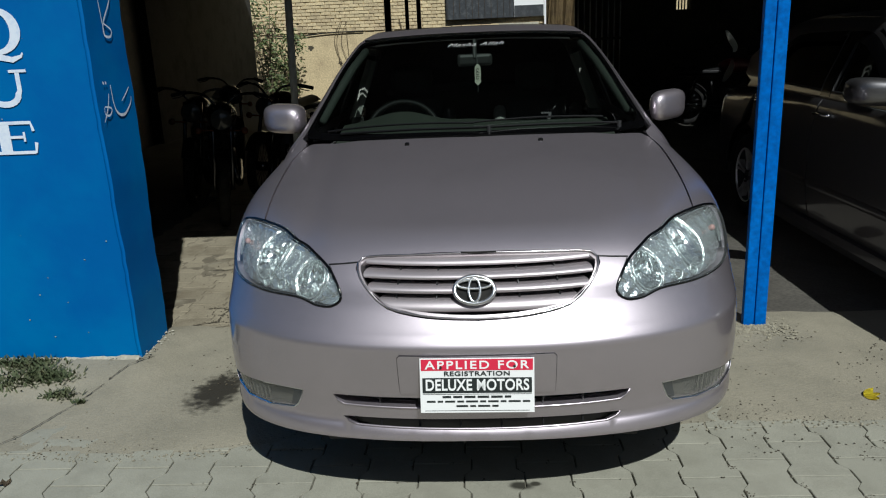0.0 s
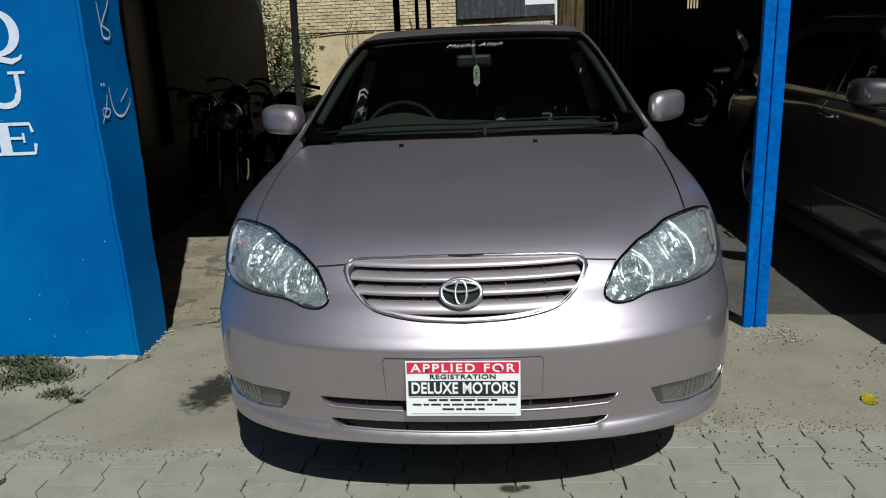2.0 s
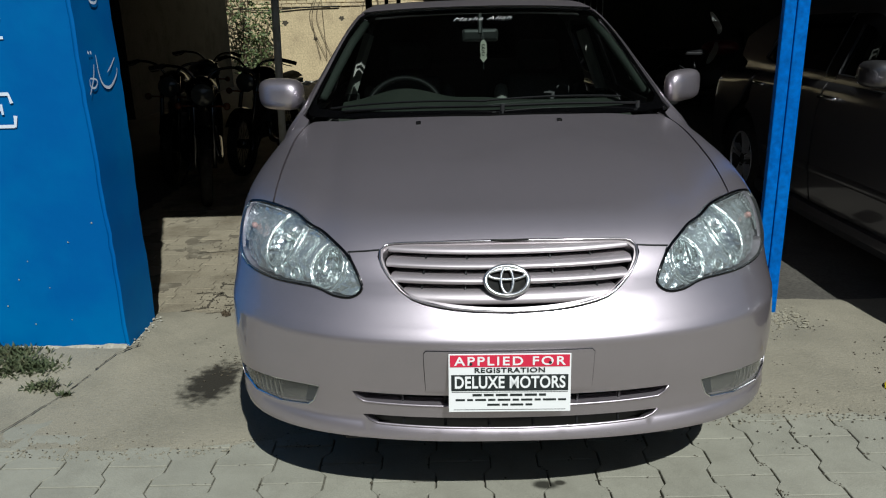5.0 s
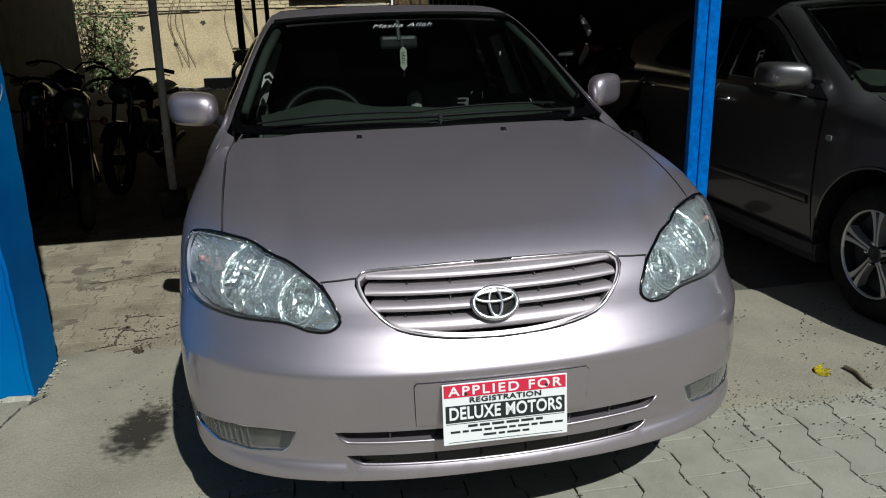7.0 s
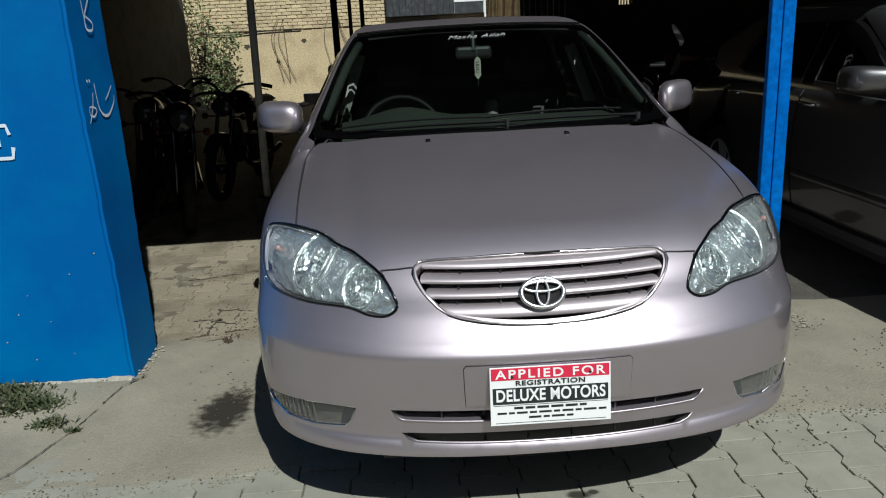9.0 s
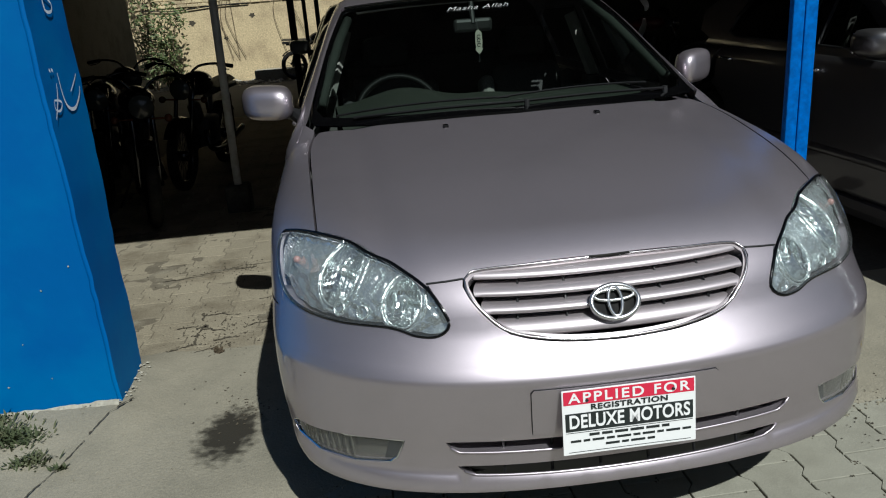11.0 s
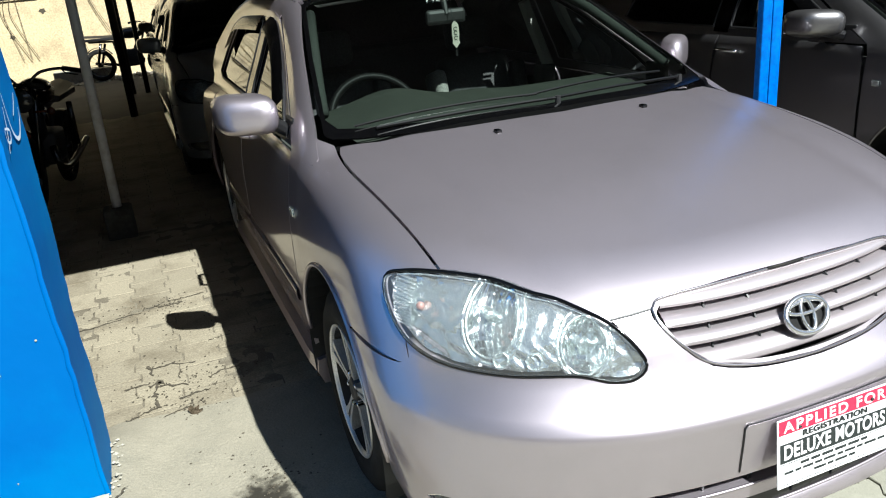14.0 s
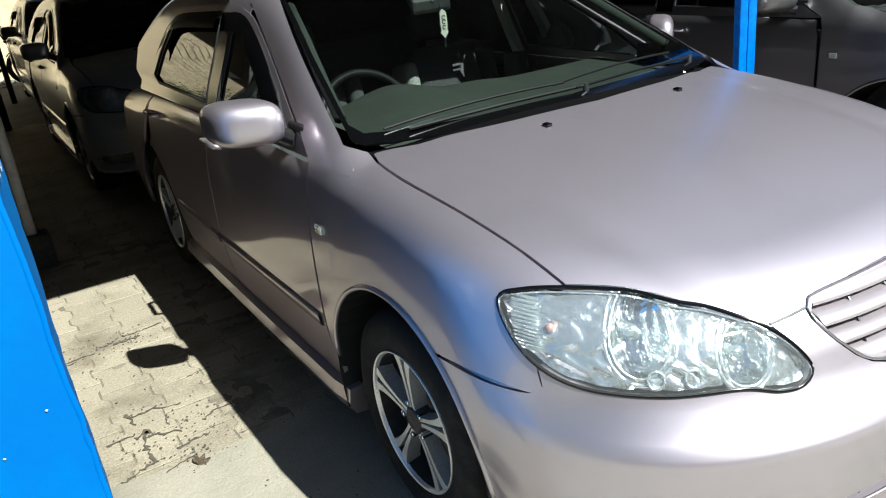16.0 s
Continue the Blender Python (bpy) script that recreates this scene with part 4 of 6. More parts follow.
    for k in range(14):
        z = 0.745 + k * 0.0065
        tube(bm, on_shape(deep(0.009), ring, side([(0.765, 0.36 + 0.3 * (z - 0.745), z), (0.79, 0.41 + 0.35 * (z - 0.745), z + 0.004)], s)), 0.0028, 5)
    part("side_flute", bm, BRIGHT, hl)


def wheel(car, s, at):
    y, turn = at
    m = Matrix.Translation((0.815 * s, y, 0.316)) @ (Matrix.Rotation(math.pi, 4, "Z") if s < 0 else Matrix.Identity(4)) @ Matrix.Rotation(radians(2), 4, "X")
    bm = bmesh.new()
    lathe(bm, [(-0.19, 0.2), (-0.195, 0.27), (-0.175, 0.305), (-0.15, 0.312), (-0.03, 0.312), (-0.008, 0.303), (0.008, 0.27), (0.008, 0.235), (0.0, 0.203), (-0.02, 0.198)], m, 48)
    w = part("wheel", bm, RUBBER, car, "black tyre on a five-spoke alloy rim", True)
    bm = bmesh.new()
    lathe(bm, [(-0.015, 0.199), (0.004, 0.205), (0.006, 0.202), (0.001, 0.197), (-0.007, 0.195)], m, 48)
    rim = part("rim", bm, ALLOY, w, "silver alloy rim", True)
    bm = bmesh.new()
    lathe(bm, [(-0.006, 0.196), (-0.06, 0.190), (-0.075, 0.15), (-0.08, 0.02), (-0.08, 0.001)], m, 32)
    part("brake_disc", bm, BLACK_TRIM, w)
    for k in range(5):
        bm = bmesh.new()
        turn_k = m @ Matrix.Rotation(k * math.tau / 5, 4, "X")
        for d in (-1, 1):
            edges = [(0.034, 0.002, 0.015), (0.06, 0.003, 0.014), (0.09, 0.004, 0.0155), (0.12, 0.005, 0.019), (0.15, 0.0065, 0.025), (0.175, 0.009, 0.034), (0.198, 0.013, 0.048)]
            pts = [(r, (i + o) / 2) for r, i, o in edges]
            wd = [(o - i) / 2 for r, i, o in edges]
            A = [bm.verts.new(turn_k @ Vector((-0.012 + 0.010 * (r / 0.19), d * (o - w_), r))) for (r, o), w_ in zip(pts, wd)]
            B = [bm.verts.new(turn_k @ Vector((-0.012 + 0.010 * (r / 0.19), d * (o + w_), r))) for (r, o), w_ in zip(pts, wd)]
            C = [bm.verts.new(turn_k @ Vector((-0.05, d * (o + w_ * 0.8), r))) for (r, o), w_ in zip(pts, wd)]
            D = [bm.verts.new(turn_k @ Vector((-0.05, d * (o - 0.9 * w_), r))) for (r, o), w_ in zip(pts, wd)]
            for P, Q in ((A, B), (B, C), (D, A)):
                for i in range(6):
                    bm.faces.new((P[i], P[i + 1], Q[i + 1], Q[i]))
        bmesh.ops.recalc_face_normals(bm, faces=bm.faces)
        part("spoke", bm, ALLOY, rim)
    bm = bmesh.new()
    lathe(bm, [(-0.05, 0.042), (-0.010, 0.040), (-0.004, 0.030), (-0.008, 0.024), (-0.008, 0.001)], m, 24)
    part("hub_cap", bm, DARK_METAL, rim, smooth=True)
    for k in range(5):
        a = (k + 0.5) * math.tau / 5
        bm = bmesh.new()
        lathe(bm, [(-0.05, 0.009), (-0.004, 0.009), (-0.002, 0.006), (-0.002, 0.001)], m @ Matrix.Translation((0, 0.052 * math.cos(a), 0.052 * math.sin(a))), 8)
        part("wheel_nut", bm, CHROME, rim)


def door_mirror(car, s, paint):
    """A rounded shell on a black foot."""
    sweep, wide, deep_y = (0.40, 0.102, 0.105) if s < 0 else (0.80, 0.092, 0.075)

    def shell(p):
        q = (p - np.array((0.897 * s, 1.585, 1.066))) / np.array((wide, deep_y, 0.067))
        q = q + np.stack([0 * q[..., 0], -sweep * wide / deep_y * s * q[..., 0], -0.05 * s * q[..., 0]], -1)
        return (np.sum(np.abs(q) ** 3.6, -1) ** (1 / 3.6) - 1) * 0.07
    u, v = np.meshgrid(np.linspace(0, math.tau, 33)[:-1], np.linspace(0.02, math.pi - 0.02, 18))
    d = np.stack([np.cos(v), np.sin(v) * np.cos(u), np.sin(v) * np.sin(u)], -1).reshape(-1, 3)
    c = np.array((0.897 * s, 1.585, 1.066))
    p = cast(shell, c + d * 0.25, -d)
    n = slope(shell, p)
    p[:, 1] = np.minimum(p[:, 1], 1.585 + 0.57 * deep_y + sweep * (p[:, 0] * s - 0.897))
    faces = [(i * 32 + j, i * 32 + (j + 1) % 32, (i + 1) * 32 + (j + 1) % 32, (i + 1) * 32 + j) for i in range(17) for j in range(32)]
    me = bpy.data.meshes.new("door_mirror")
    me.from_pydata([tuple(x) for x in p], [], faces + [tuple(range(31, -1, -1)), tuple(range(17 * 32, 18 * 32))])
    me.shade_smooth()
    ob = mesh_part("door_mirror", me, paint, car, "rounded body-coloured door mirror")
    bm = bmesh.new()
    tube(bm, [(0.85 * s, 1.60, 1.03), (0.79 * s, 1.56, 1.01), (0.76 * s, 1.50, 0.995)], 0.027, 10)
    box(bm, min(0.735 * s, 0.765 * s), max(0.735 * s, 0.765 * s), 1.44, 1.56, 0.965, 1.05, 0.008)
    part("mirror_foot", bm, BLACK_TRIM, ob, smooth=False)
    bm = bmesh.new()
    box(bm, 0.01 - wide, wide - 0.01, -0.003, 0.003, -0.048, 0.048, 0.002, Matrix.Translation((0.897 * s, 1.589 + 0.57 * deep_y, 1.066)) @ Matrix.Rotation(s * math.atan(sweep), 4, "Z"))
    part("mirror_glass", bm, CHROME, ob)


def cabin(car):
    """What shows through the windscreen: dashboard, wheel, seats, inside mirror."""
    bm = bmesh.new()
    ys = np.linspace(1.085, 1.80, 16)
    xs = np.linspace(-0.64, 0.64, 33)
    rows = []
    for y in ys:
        k = (y - 1.085) / 0.715
        rows.append([bm.verts.new((x * (0.93 + 0.07 * k), y + 0.10 * x * x * (1 - k), 0.965 + 0.055 * k - 0.30 * max(0, k - 0.86) / 0.14
                                   + 0.068 * math.exp(-((x + 0.35) / 0.19) ** 2) * math.sin(math.pi * min(1, k * 0.74)) ** 2 + 0.018 * math.exp(-(x / 0.12) ** 2) * k)) for x in xs])
    for A, B in zip(rows, rows[1:]):
        for i in range(32):
            bm.faces.new((A[i], A[i + 1], B[i + 1], B[i]))
    part("dashboard", bm, DASH, car, "greyish green dashboard", True)
    bm = bmesh.new()
    tube(bm, [(x, 1.205 + 0.09 * x * x, 0.967) for x in np.linspace(-0.55, 0.55, 20)], 0.006, 6)
    part("dash_strip", bm, SEAT_LIGHT, car)
    m = Matrix.Translation((-0.36, 1.80, 0.935)) @ Matrix.Rotation(radians(62), 4, "X")
    bm = bmesh.new()
    tube(bm, [m @ Vector((0.185 * math.cos(a), 0.185 * math.sin(a), 0)) for a in np.linspace(0, math.tau, 41)[:-1]], 0.015, 8, True)
    sw = part("steering_wheel", bm, WHEEL_GRIP, car, "black steering wheel", True)
    bm = bmesh.new()
    box(bm, -0.06, 0.06, -0.05, 0.05, -0.03, 0.01, 0.01, m)
    for a in (0.1, math.pi - 0.1, -math.pi / 2):
        tube(bm, [m @ Vector((0.05 * math.cos(a), 0.05 * math.sin(a), 0)), m @ Vector((0.18 * math.cos(a), 0.18 * math.sin(a), 0))], 0.014, 6)
    part("boss", bm, BLACK_TRIM, sw)
    for x in (-0.36, 0.36):
        bm = bmesh.new()
        box(bm, x - 0.24, x + 0.24, 1.85, 2.30, 0.42, 0.60, 0.05)
        seat = part("seat", bm, SEAT_CLOTH, car, "dark cloth seat", True)
        bm = bmesh.new()
        lean = Matrix.Translation((x, 2.34, 0.58)) @ Matrix.Rotation(radians(-14), 4, "X")
        box(bm, -0.19, 0.19, -0.06, 0.08, 0, 0.50, 0.05, lean)
        part("backrest", bm, SEAT_CLOTH, seat, smooth=True)
        for k in (-1, 1):
            bm = bmesh.new()
            box(bm, k * 0.215 - 0.035, k * 0.215 + 0.035, -0.10, 0.07, 0.02, 0.44, 0.03, lean)
            pale = x > 0 and k < 0
            part("side_bolster", bm, SEAT_LIGHT if pale else SEAT_CLOTH, seat, "pale seat side" if pale else "", True)
        bm = bmesh.new()
        box(bm, -0.12, 0.12, -0.04, 0.06, 0.53, 0.69, 0.04, lean)
        part("headrest", bm, SEAT_CLOTH, seat, smooth=True)
    bm = bmesh.new()
    box(bm, -0.58, 0.58, 3.0, 3.15, 0.5, 1.12, 0.06)
    part("rear_seat", bm, SEAT_CLOTH, car)
    for x in (-0.66, 0.66):
        bm = bmesh.new()
        box(bm, x - 0.03, x + 0.03, 2.2, 2.32, 0.5, 1.0, 0.01)
        part("door_lining", bm, INNER, car)
    for s in (-1, 1):
        bm = bmesh.new()
        tube(bm, [(0.675 * s, 2.24, 0.98), (0.60 * s, 2.25, 1.18), (0.555 * s, 2.25, 1.30)], 0.03, 6)
        part("belt_pillar", bm, PILLAR_CLOTH, car, "pale pillar lining")
    bm = bmesh.new()
    box(bm, -0.70, 0.70, 1.75, 3.6, 0.30, 0.34)
    for s in (-1, 1):
        box(bm, s * 0.745 - 0.01, s * 0.745 + 0.01, 1.3, 3.5, 0.3, 0.90)
    part("cabin_floor", bm, INNER, car)
    bm = bmesh.new()
    roof_in = [[(x, y, 0) for x in np.linspace(-0.5, 0.5, 9)] for y in np.linspace(1.97, 3.4, 10)]
    vs = [[bm.verts.new(p) for p in on_shape(upper_body, top_view(), r, -0.03)] for r in roof_in]
    for A, B in zip(vs, vs[1:]):
        for i in range(8):
            bm.faces.new((A[i], A[i + 1], B[i + 1], B[i]))
    part("headliner", bm, INNER, car)
    # sheet added across the whole cabin to shut out light from behind
    bm = bmesh.new()
    edge = [on_shape(upper_body, side_view(1), [(0.6, 3.22, z)])[0][0] - 0.025 for z in np.linspace(0.98, 1.33, 8)]
    edge = [0.70] + edge + [edge[-1] - 0.06]
    zs = [0.5, *np.linspace(0.98, 1.33, 8), 1.39]
    R = [[bm.verts.new((k * x, 3.22, z)) for x, z in zip(edge, zs)] for k in (-1, 1)]
    for i in range(len(zs) - 1):
        bm.faces.new((R[0][i], R[1][i], R[1][i + 1], R[0][i + 1]))
    bmesh.ops.solidify(bm, geom=bm.faces[:], thickness=0.02)
    part("rear_lining", bm, SEAT_CLOTH, car, "added dark sheet behind the rear seat that keeps the cabin dark")
    for s in (-1, 1):
        bm = bmesh.new()
        line = on_shape(upper_body, top_view(), [(0.688 * s, 1.34, 1), (0.655 * s, 1.50, 1), (0.60 * s, 1.73, 1), (0.545 * s, 1.93, 1)], -0.035)
        tube(bm, line, 0.02, 8)
        part("pillar_trim", bm, PILLAR_TRIM, car, "pale green lining of the windscreen pillar", True)
    bm = bmesh.new()
    box(bm, -0.078, 0.098, 1.895, 1.925, 1.262, 1.322, 0.015)
    tube(bm, [(0.01, 1.90, 1.30), (0.01, 1.93, 1.39)], 0.012, 8)
    part("inside_mirror", bm, MIRROR_SHELL, car, "rear-view mirror behind the windscreen")


# ---- the yard ----
def structure(ob, label, category):
    return tagged(ob, label, category, kind="structure")


def quad_strip(bm, A, B):
    for i in range(len(A) - 1):
        bm.faces.new((A[i], A[i + 1], B[i + 1], B[i]))


def chunk(bm, x, y, z, r, flat=0.6, rnd=random):
    """A small rough stone."""
    vs = []
    for dx, dy, dz in ((1, 0, 0), (0, 1, 0), (-1, 0, 0), (0, -1, 0), (0, 0, 1), (0, 0, -1)):
        k = r * rnd.uniform(0.6, 1.3)
        vs.append(bm.verts.new((x + dx * k, y + dy * k, z + dz * k * flat)))
    for a, b in ((0, 1), (1, 2), (2, 3), (3, 0)):
        bm.faces.new((vs[a], vs[b], vs[4])), bm.faces.new((vs[b], vs[a], vs[5]))


bm = bmesh.new()
bmesh.ops.create_grid(bm, x_segments=2, y_segments=2, size=400)
bmesh.ops.translate(bm, vec=(0, 0, -0.05), verts=bm.verts)
structure(part("ground", bm, EARTH), "dusty bare earth ground", "ground")

# concrete apron between the street pavers and the yard
xs = np.linspace(-5.4, 6.0, 230)
edge_y = lambda x: 0.50 + 0.02 * noise.noise((x * 2, 0, 0)) + 0.015 * noise.noise((x * 11, 3, 0)) - 0.16 * float(np.clip((-0.3 - x) / 0.8, 0, 1))
back_y = lambda x: 1.66 + 0.03 * noise.noise((x * 3, 5, 0)) + 0.02 * noise.noise((x * 13, 5, 0))
def heap(x, y):
    """Dust and soil heaped against the foot of the front wall."""
    ease = lambda t: min(max(t, 0.0), 1.0) ** 2 * (3 - 2 * min(max(t, 0.0), 1.0))
    return 0.055 * ease((-1.36 - x) / 0.2) * ease((y - 0.72) / 0.4) * ease((1.68 - y) / 0.26)


bm = bmesh.new()
rows = []
for k in range(22):
    t = k / 21
    row = []
    for x in xs:
        y = edge_y(x) + (back_y(x) - edge_y(x)) * t
        row.append(bm.verts.new((x, y, heap(x, y) + 0.002 + 0.005 * noise.noise((x * 3, t * 4, 1)) + 0.002 * noise.noise((x * 17, t * 19, 1)) - (0 if 0 < k < 21 else 0.007))))
    rows.append(row)
for A, B in zip(rows, rows[1:]):
    quad_strip(bm, A, B)
apron = structure(part("concrete_apron", bm, SLAB, smooth=True), "worn dusty concrete strip with an oil stain", "pavement")

# yard floor under the roof, deep shade put into its colour
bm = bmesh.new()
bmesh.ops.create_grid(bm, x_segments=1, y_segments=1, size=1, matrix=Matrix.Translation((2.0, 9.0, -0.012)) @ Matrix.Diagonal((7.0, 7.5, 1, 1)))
floor = structure(part("floor", bm, SHADE_DARK_FLOOR), "dusty floor of the covered yard, coloured dark for its shade", "floor")
bm = bmesh.new()
bmesh.ops.create_grid(bm, x_segments=1, y_segments=1, size=1, matrix=Matrix.Translation((0.0, -3.0, -0.010)) @ Matrix.Diagonal((12.0, 3.6, 1, 1)))
bed = structure(part("paver_bed", bm, JOINT), "sandy bed of the street pavers", "pavement")

# plain wall across the street, behind the walk: unseen, added to block low sky
bm = bmesh.new()
box(bm, -30, 30, -15.3, -15.0, -0.06, 6.5)
structure(part("wall_street", bm, PLASTER), "plain tan unseen wall added across the street to cut sky light", "wall")

# front wall, post, roof
bm = bmesh.new()
r = bmesh.ops.create_cube(bm, size=1, matrix=Matrix.Translation((-3.5, 1.28, 1.34)) @ Matrix.Diagonal((3.9, 0.32, 2.76, 1)))
bmesh.ops.bevel(bm, geom=[e for e in bm.edges if abs(e.verts[0].co.x + 1.55) < 0.01 and abs(e.verts[1].co.x + 1.55) < 0.01], offset=0.012, segments=3, affect="EDGES")
bmesh.ops.subdivide_edges(bm, edges=[e for e in bm.edges if abs(e.verts[0].co.z - e.verts[1].co.z) > 1], cuts=60)
for v in bm.verts:
    if v.co.x > -1.62:
        v.co.x += 0.015 * (v.co.y - 1.12) - 0.012 * v.co.z * (1.44 - v.co.y) / 0.32 + 0.007 * noise.noise((3 * v.co.y, 0, v.co.z * 5)) + 0.004 * noise.noise((9 * v.co.y, 4, v.co.z * 19))
        v.co.y += 0.0008 * noise.noise((v.co.x, 7, v.co.z * 7))
wall_front = structure(part("wall_front", bm, BLUE), "bright blue painted wall end with white lettering", "wall")
wall_front.data.shade_smooth()
wall_front.data.set_sharp_from_angle(angle=radians(62))
wall_front.modifiers.new("even_normals", "WEIGHTED_NORMAL").keep_sharp = True
bm = bmesh.new()
rnd = random.Random(3)
for k in range(170):
    x, y = rnd.uniform(-3.4, -1.54), 1.112 + rnd.uniform(-0.012, 0.004)
    chunk(bm, x, y, heap(x, y) + rnd.uniform(0.0, 0.010), rnd.uniform(0.003, 0.008), rnd=rnd)
for k in range(26):
    x, y = -1.535 + rnd.uniform(-0.02, 0.03), rnd.uniform(1.12, 1.46)
    chunk(bm, x, y, heap(x, y) + rnd.uniform(0.0, 0.012), rnd.uniform(0.004, 0.010), rnd=rnd)
chips = bmesh.new()
for k in range(13):
    x, z, r = rnd.uniform(-2.4, -1.60), rnd.uniform(0.08, 1.5), rnd.uniform(0.0015, 0.0045)
    chips.faces.new([chips.verts.new((x + r * rnd.uniform(0.4, 1.2) * math.cos(a), 1.1162, z + r * rnd.uniform(0.4, 1.2) * math.sin(a))) for a in np.linspace(0, math.tau, 8)[:-1]])
tagged(part("paint_chips", chips, PALE_STONE, wall_front), kind="stuff")
tagged(part("plaster_crumbs", bm, PALE_STONE), "pale crumbs of plaster at the foot of a blue wall", "rubble", kind="stuff")

bm = bmesh.new()
rows = [[], [], []]
for x in np.linspace(-3.6, -1.552, 150):
    top = heap(x, 1.11) + 0.012 + 0.010 * noise.noise((x * 9, 2, 0)) + 0.006 * noise.noise((x * 31, 5, 0))
    rows[0].append(bm.verts.new((x, 1.1165, top)))
    rows[1].append(bm.verts.new((x, 1.109, top - 0.006)))
    rows[2].append(bm.verts.new((x, 1.096 + 0.006 * noise.noise((x * 17, 9, 0)), heap(x, 1.09) - 0.004)))
quad_strip(bm, rows[0], rows[1]), quad_strip(bm, rows[1], rows[2])
part("foot_crust", bm, PALE_STONE, wall_front, "pale crumbling plaster along the foot")

WRITE_WALL = material("white_wall_paint", (0.62, 0.68, 0.78), 0.6, spots=(0.5, 0.58, 0.74), scale=30, amount=0.5)


def letter(polys, y=1.1155, x0=-1.943):
    """Painted strokes on the front of the wall; each a line of (x, z, half width)."""
    bm = bmesh.new()
    for line in polys:
        A, B = [], []
        y -= 0.0005
        line = [(0.963 * x, 1.4 - 0.963 * (1.4 - z), 0.963 * w) for x, z, w in line]
        for i, (x, z, w) in enumerate(line):
            a, b = line[max(i - 1, 0)], line[min(i + 1, len(line) - 1)]
            d = Vector((b[0] - a[0], b[1] - a[1])).normalized()
            A.append(bm.verts.new((x0 + x - d.y * w, y, z + d.x * w))), B.append(bm.verts.new((x0 + x + d.y * w, y, z - d.x * w)))
        quad_strip(bm, A, B)
    return part("letter", bm, WRITE_WALL, wall_front)


oval = [(0.092 * math.sin(a), 1.508 + 0.088 * math.cos(a), 0.010 + 0.013 * abs(math.sin(a)) ** 2) for a in np.linspace(0, math.tau, 33)]
letter([oval, [(-0.05, 1.412, 0.008), (0.0, 1.402, 0.013), (0.06, 1.388, 0.012), (0.10, 1.402, 0.006), (0.108, 1.416, 0.003)]])
bowl = [(-0.062, 1.338, 0.019), (-0.062, 1.25, 0.019)] + [(-0.005 + 0.062 * math.cos(a), 1.243 + 0.042 * math.sin(a), 0.013) for a in np.linspace(math.pi, math.tau, 12)] + [(0.066, 1.26, 0.010), (0.066, 1.338, 0.010)]
letter([bowl, [(-0.10, 1.341, 0.006), (-0.02, 1.341, 0.006)], [(0.03, 1.341, 0.006), (0.108, 1.341, 0.006)]])
letter([[(-0.040, 0.992, 0.026), (-0.040, 1.122, 0.026)], [(-0.092, 1.122, 0.007), (0.085, 1.122, 0.007)], [(-0.092, 0.992, 0.007), (0.088, 0.992, 0.007)], [(-0.02, 1.060, 0.006), (0.05, 1.060, 0.006)],
        [(0.085, 1.126, 0.004), (0.094, 1.085, 0.007)], [(0.092, 0.988, 0.004), (0.100, 1.035, 0.008)], [(0.05, 1.082, 0.005), (0.05, 1.040, 0.005)]])
letter([[(-0.04, 1.652, 0.008), (0.05, 1.652, 0.008)], [(0.0, 1.655, 0.02), (0.0, 1.80, 0.02)]])


def brush(pts, w=0.0055):
    """A brush stroke on the end face of the wall, through (y, z) places."""
    ln = spline([(1.12 + (y - 1.0986) * 0.676, 1.4 - 0.963 * (1.4 - z)) for y, z in pts], 0.008)
    bm = bmesh.new()
    A, B = [], []
    for i, (y, z) in enumerate(ln):
        d = Vector(tuple(ln[min(i + 1, len(ln) - 1)] - ln[max(i - 1, 0)])).normalized()
        k = w * (0.55 + 0.45 * math.sin(math.pi * (i + 1) / (len(ln) + 1)))
        x = -1.5445 + 0.015 * (y - 1.12) - 0.012 * z * (1.44 - y) / 0.32
        A.append(bm.verts.new((x, y - 0.6 * d.y * k, z + d.x * k))), B.append(bm.verts.new((x, y + 0.6 * d.y * k, z - d.x * k)))
    quad_strip(bm, A, B)
    part("brush_stroke", bm, WRITE_WALL, wall_front)


brush([(1.455, 1.70), (1.408, 1.619), (1.306, 1.528), (1.300, 1.476), (1.366, 1.470), (1.383, 1.498), (1.31, 1.525)], 0.006)
brush([(1.283, 1.625), (1.292, 1.54), (1.302, 1.474)], 0.006)
brush([(1.272, 1.262), (1.282, 1.173), (1.325, 1.132), (1.403, 1.128), (1.491, 1.172), (1.508, 1.20)], 0.0065)
brush([(1.495, 1.244), (1.44, 1.213), (1.385, 1.188)], 0.004)
brush([(1.186, 1.277), (1.200, 1.270)], 0.006)
brush([(1.214, 1.277), (1.228, 1.270)], 0.006)
brush([(1.236, 1.226), (1.207, 1.171), (1.142, 1.108)], 0.0055)
brush([(1.168, 1.172), (1.223, 1.167), (1.248, 1.155), (1.213, 1.133), (1.161, 1.140), (1.163, 1.170)], 0.0045)

bm = bmesh.new()
for x0, x1 in ((1.275, 1.326), (1.3295, 1.384)):
    box(bm, x0, x1, 1.48, 1.515, -0.04, 2.73, 0.005)
structure(part("steel_post", bm, BLUE_STEEL), "blue painted steel post of two joined sections", "post")
# slot at y 7.2 is added, to let sun onto the white fairing
bm = bmesh.new()
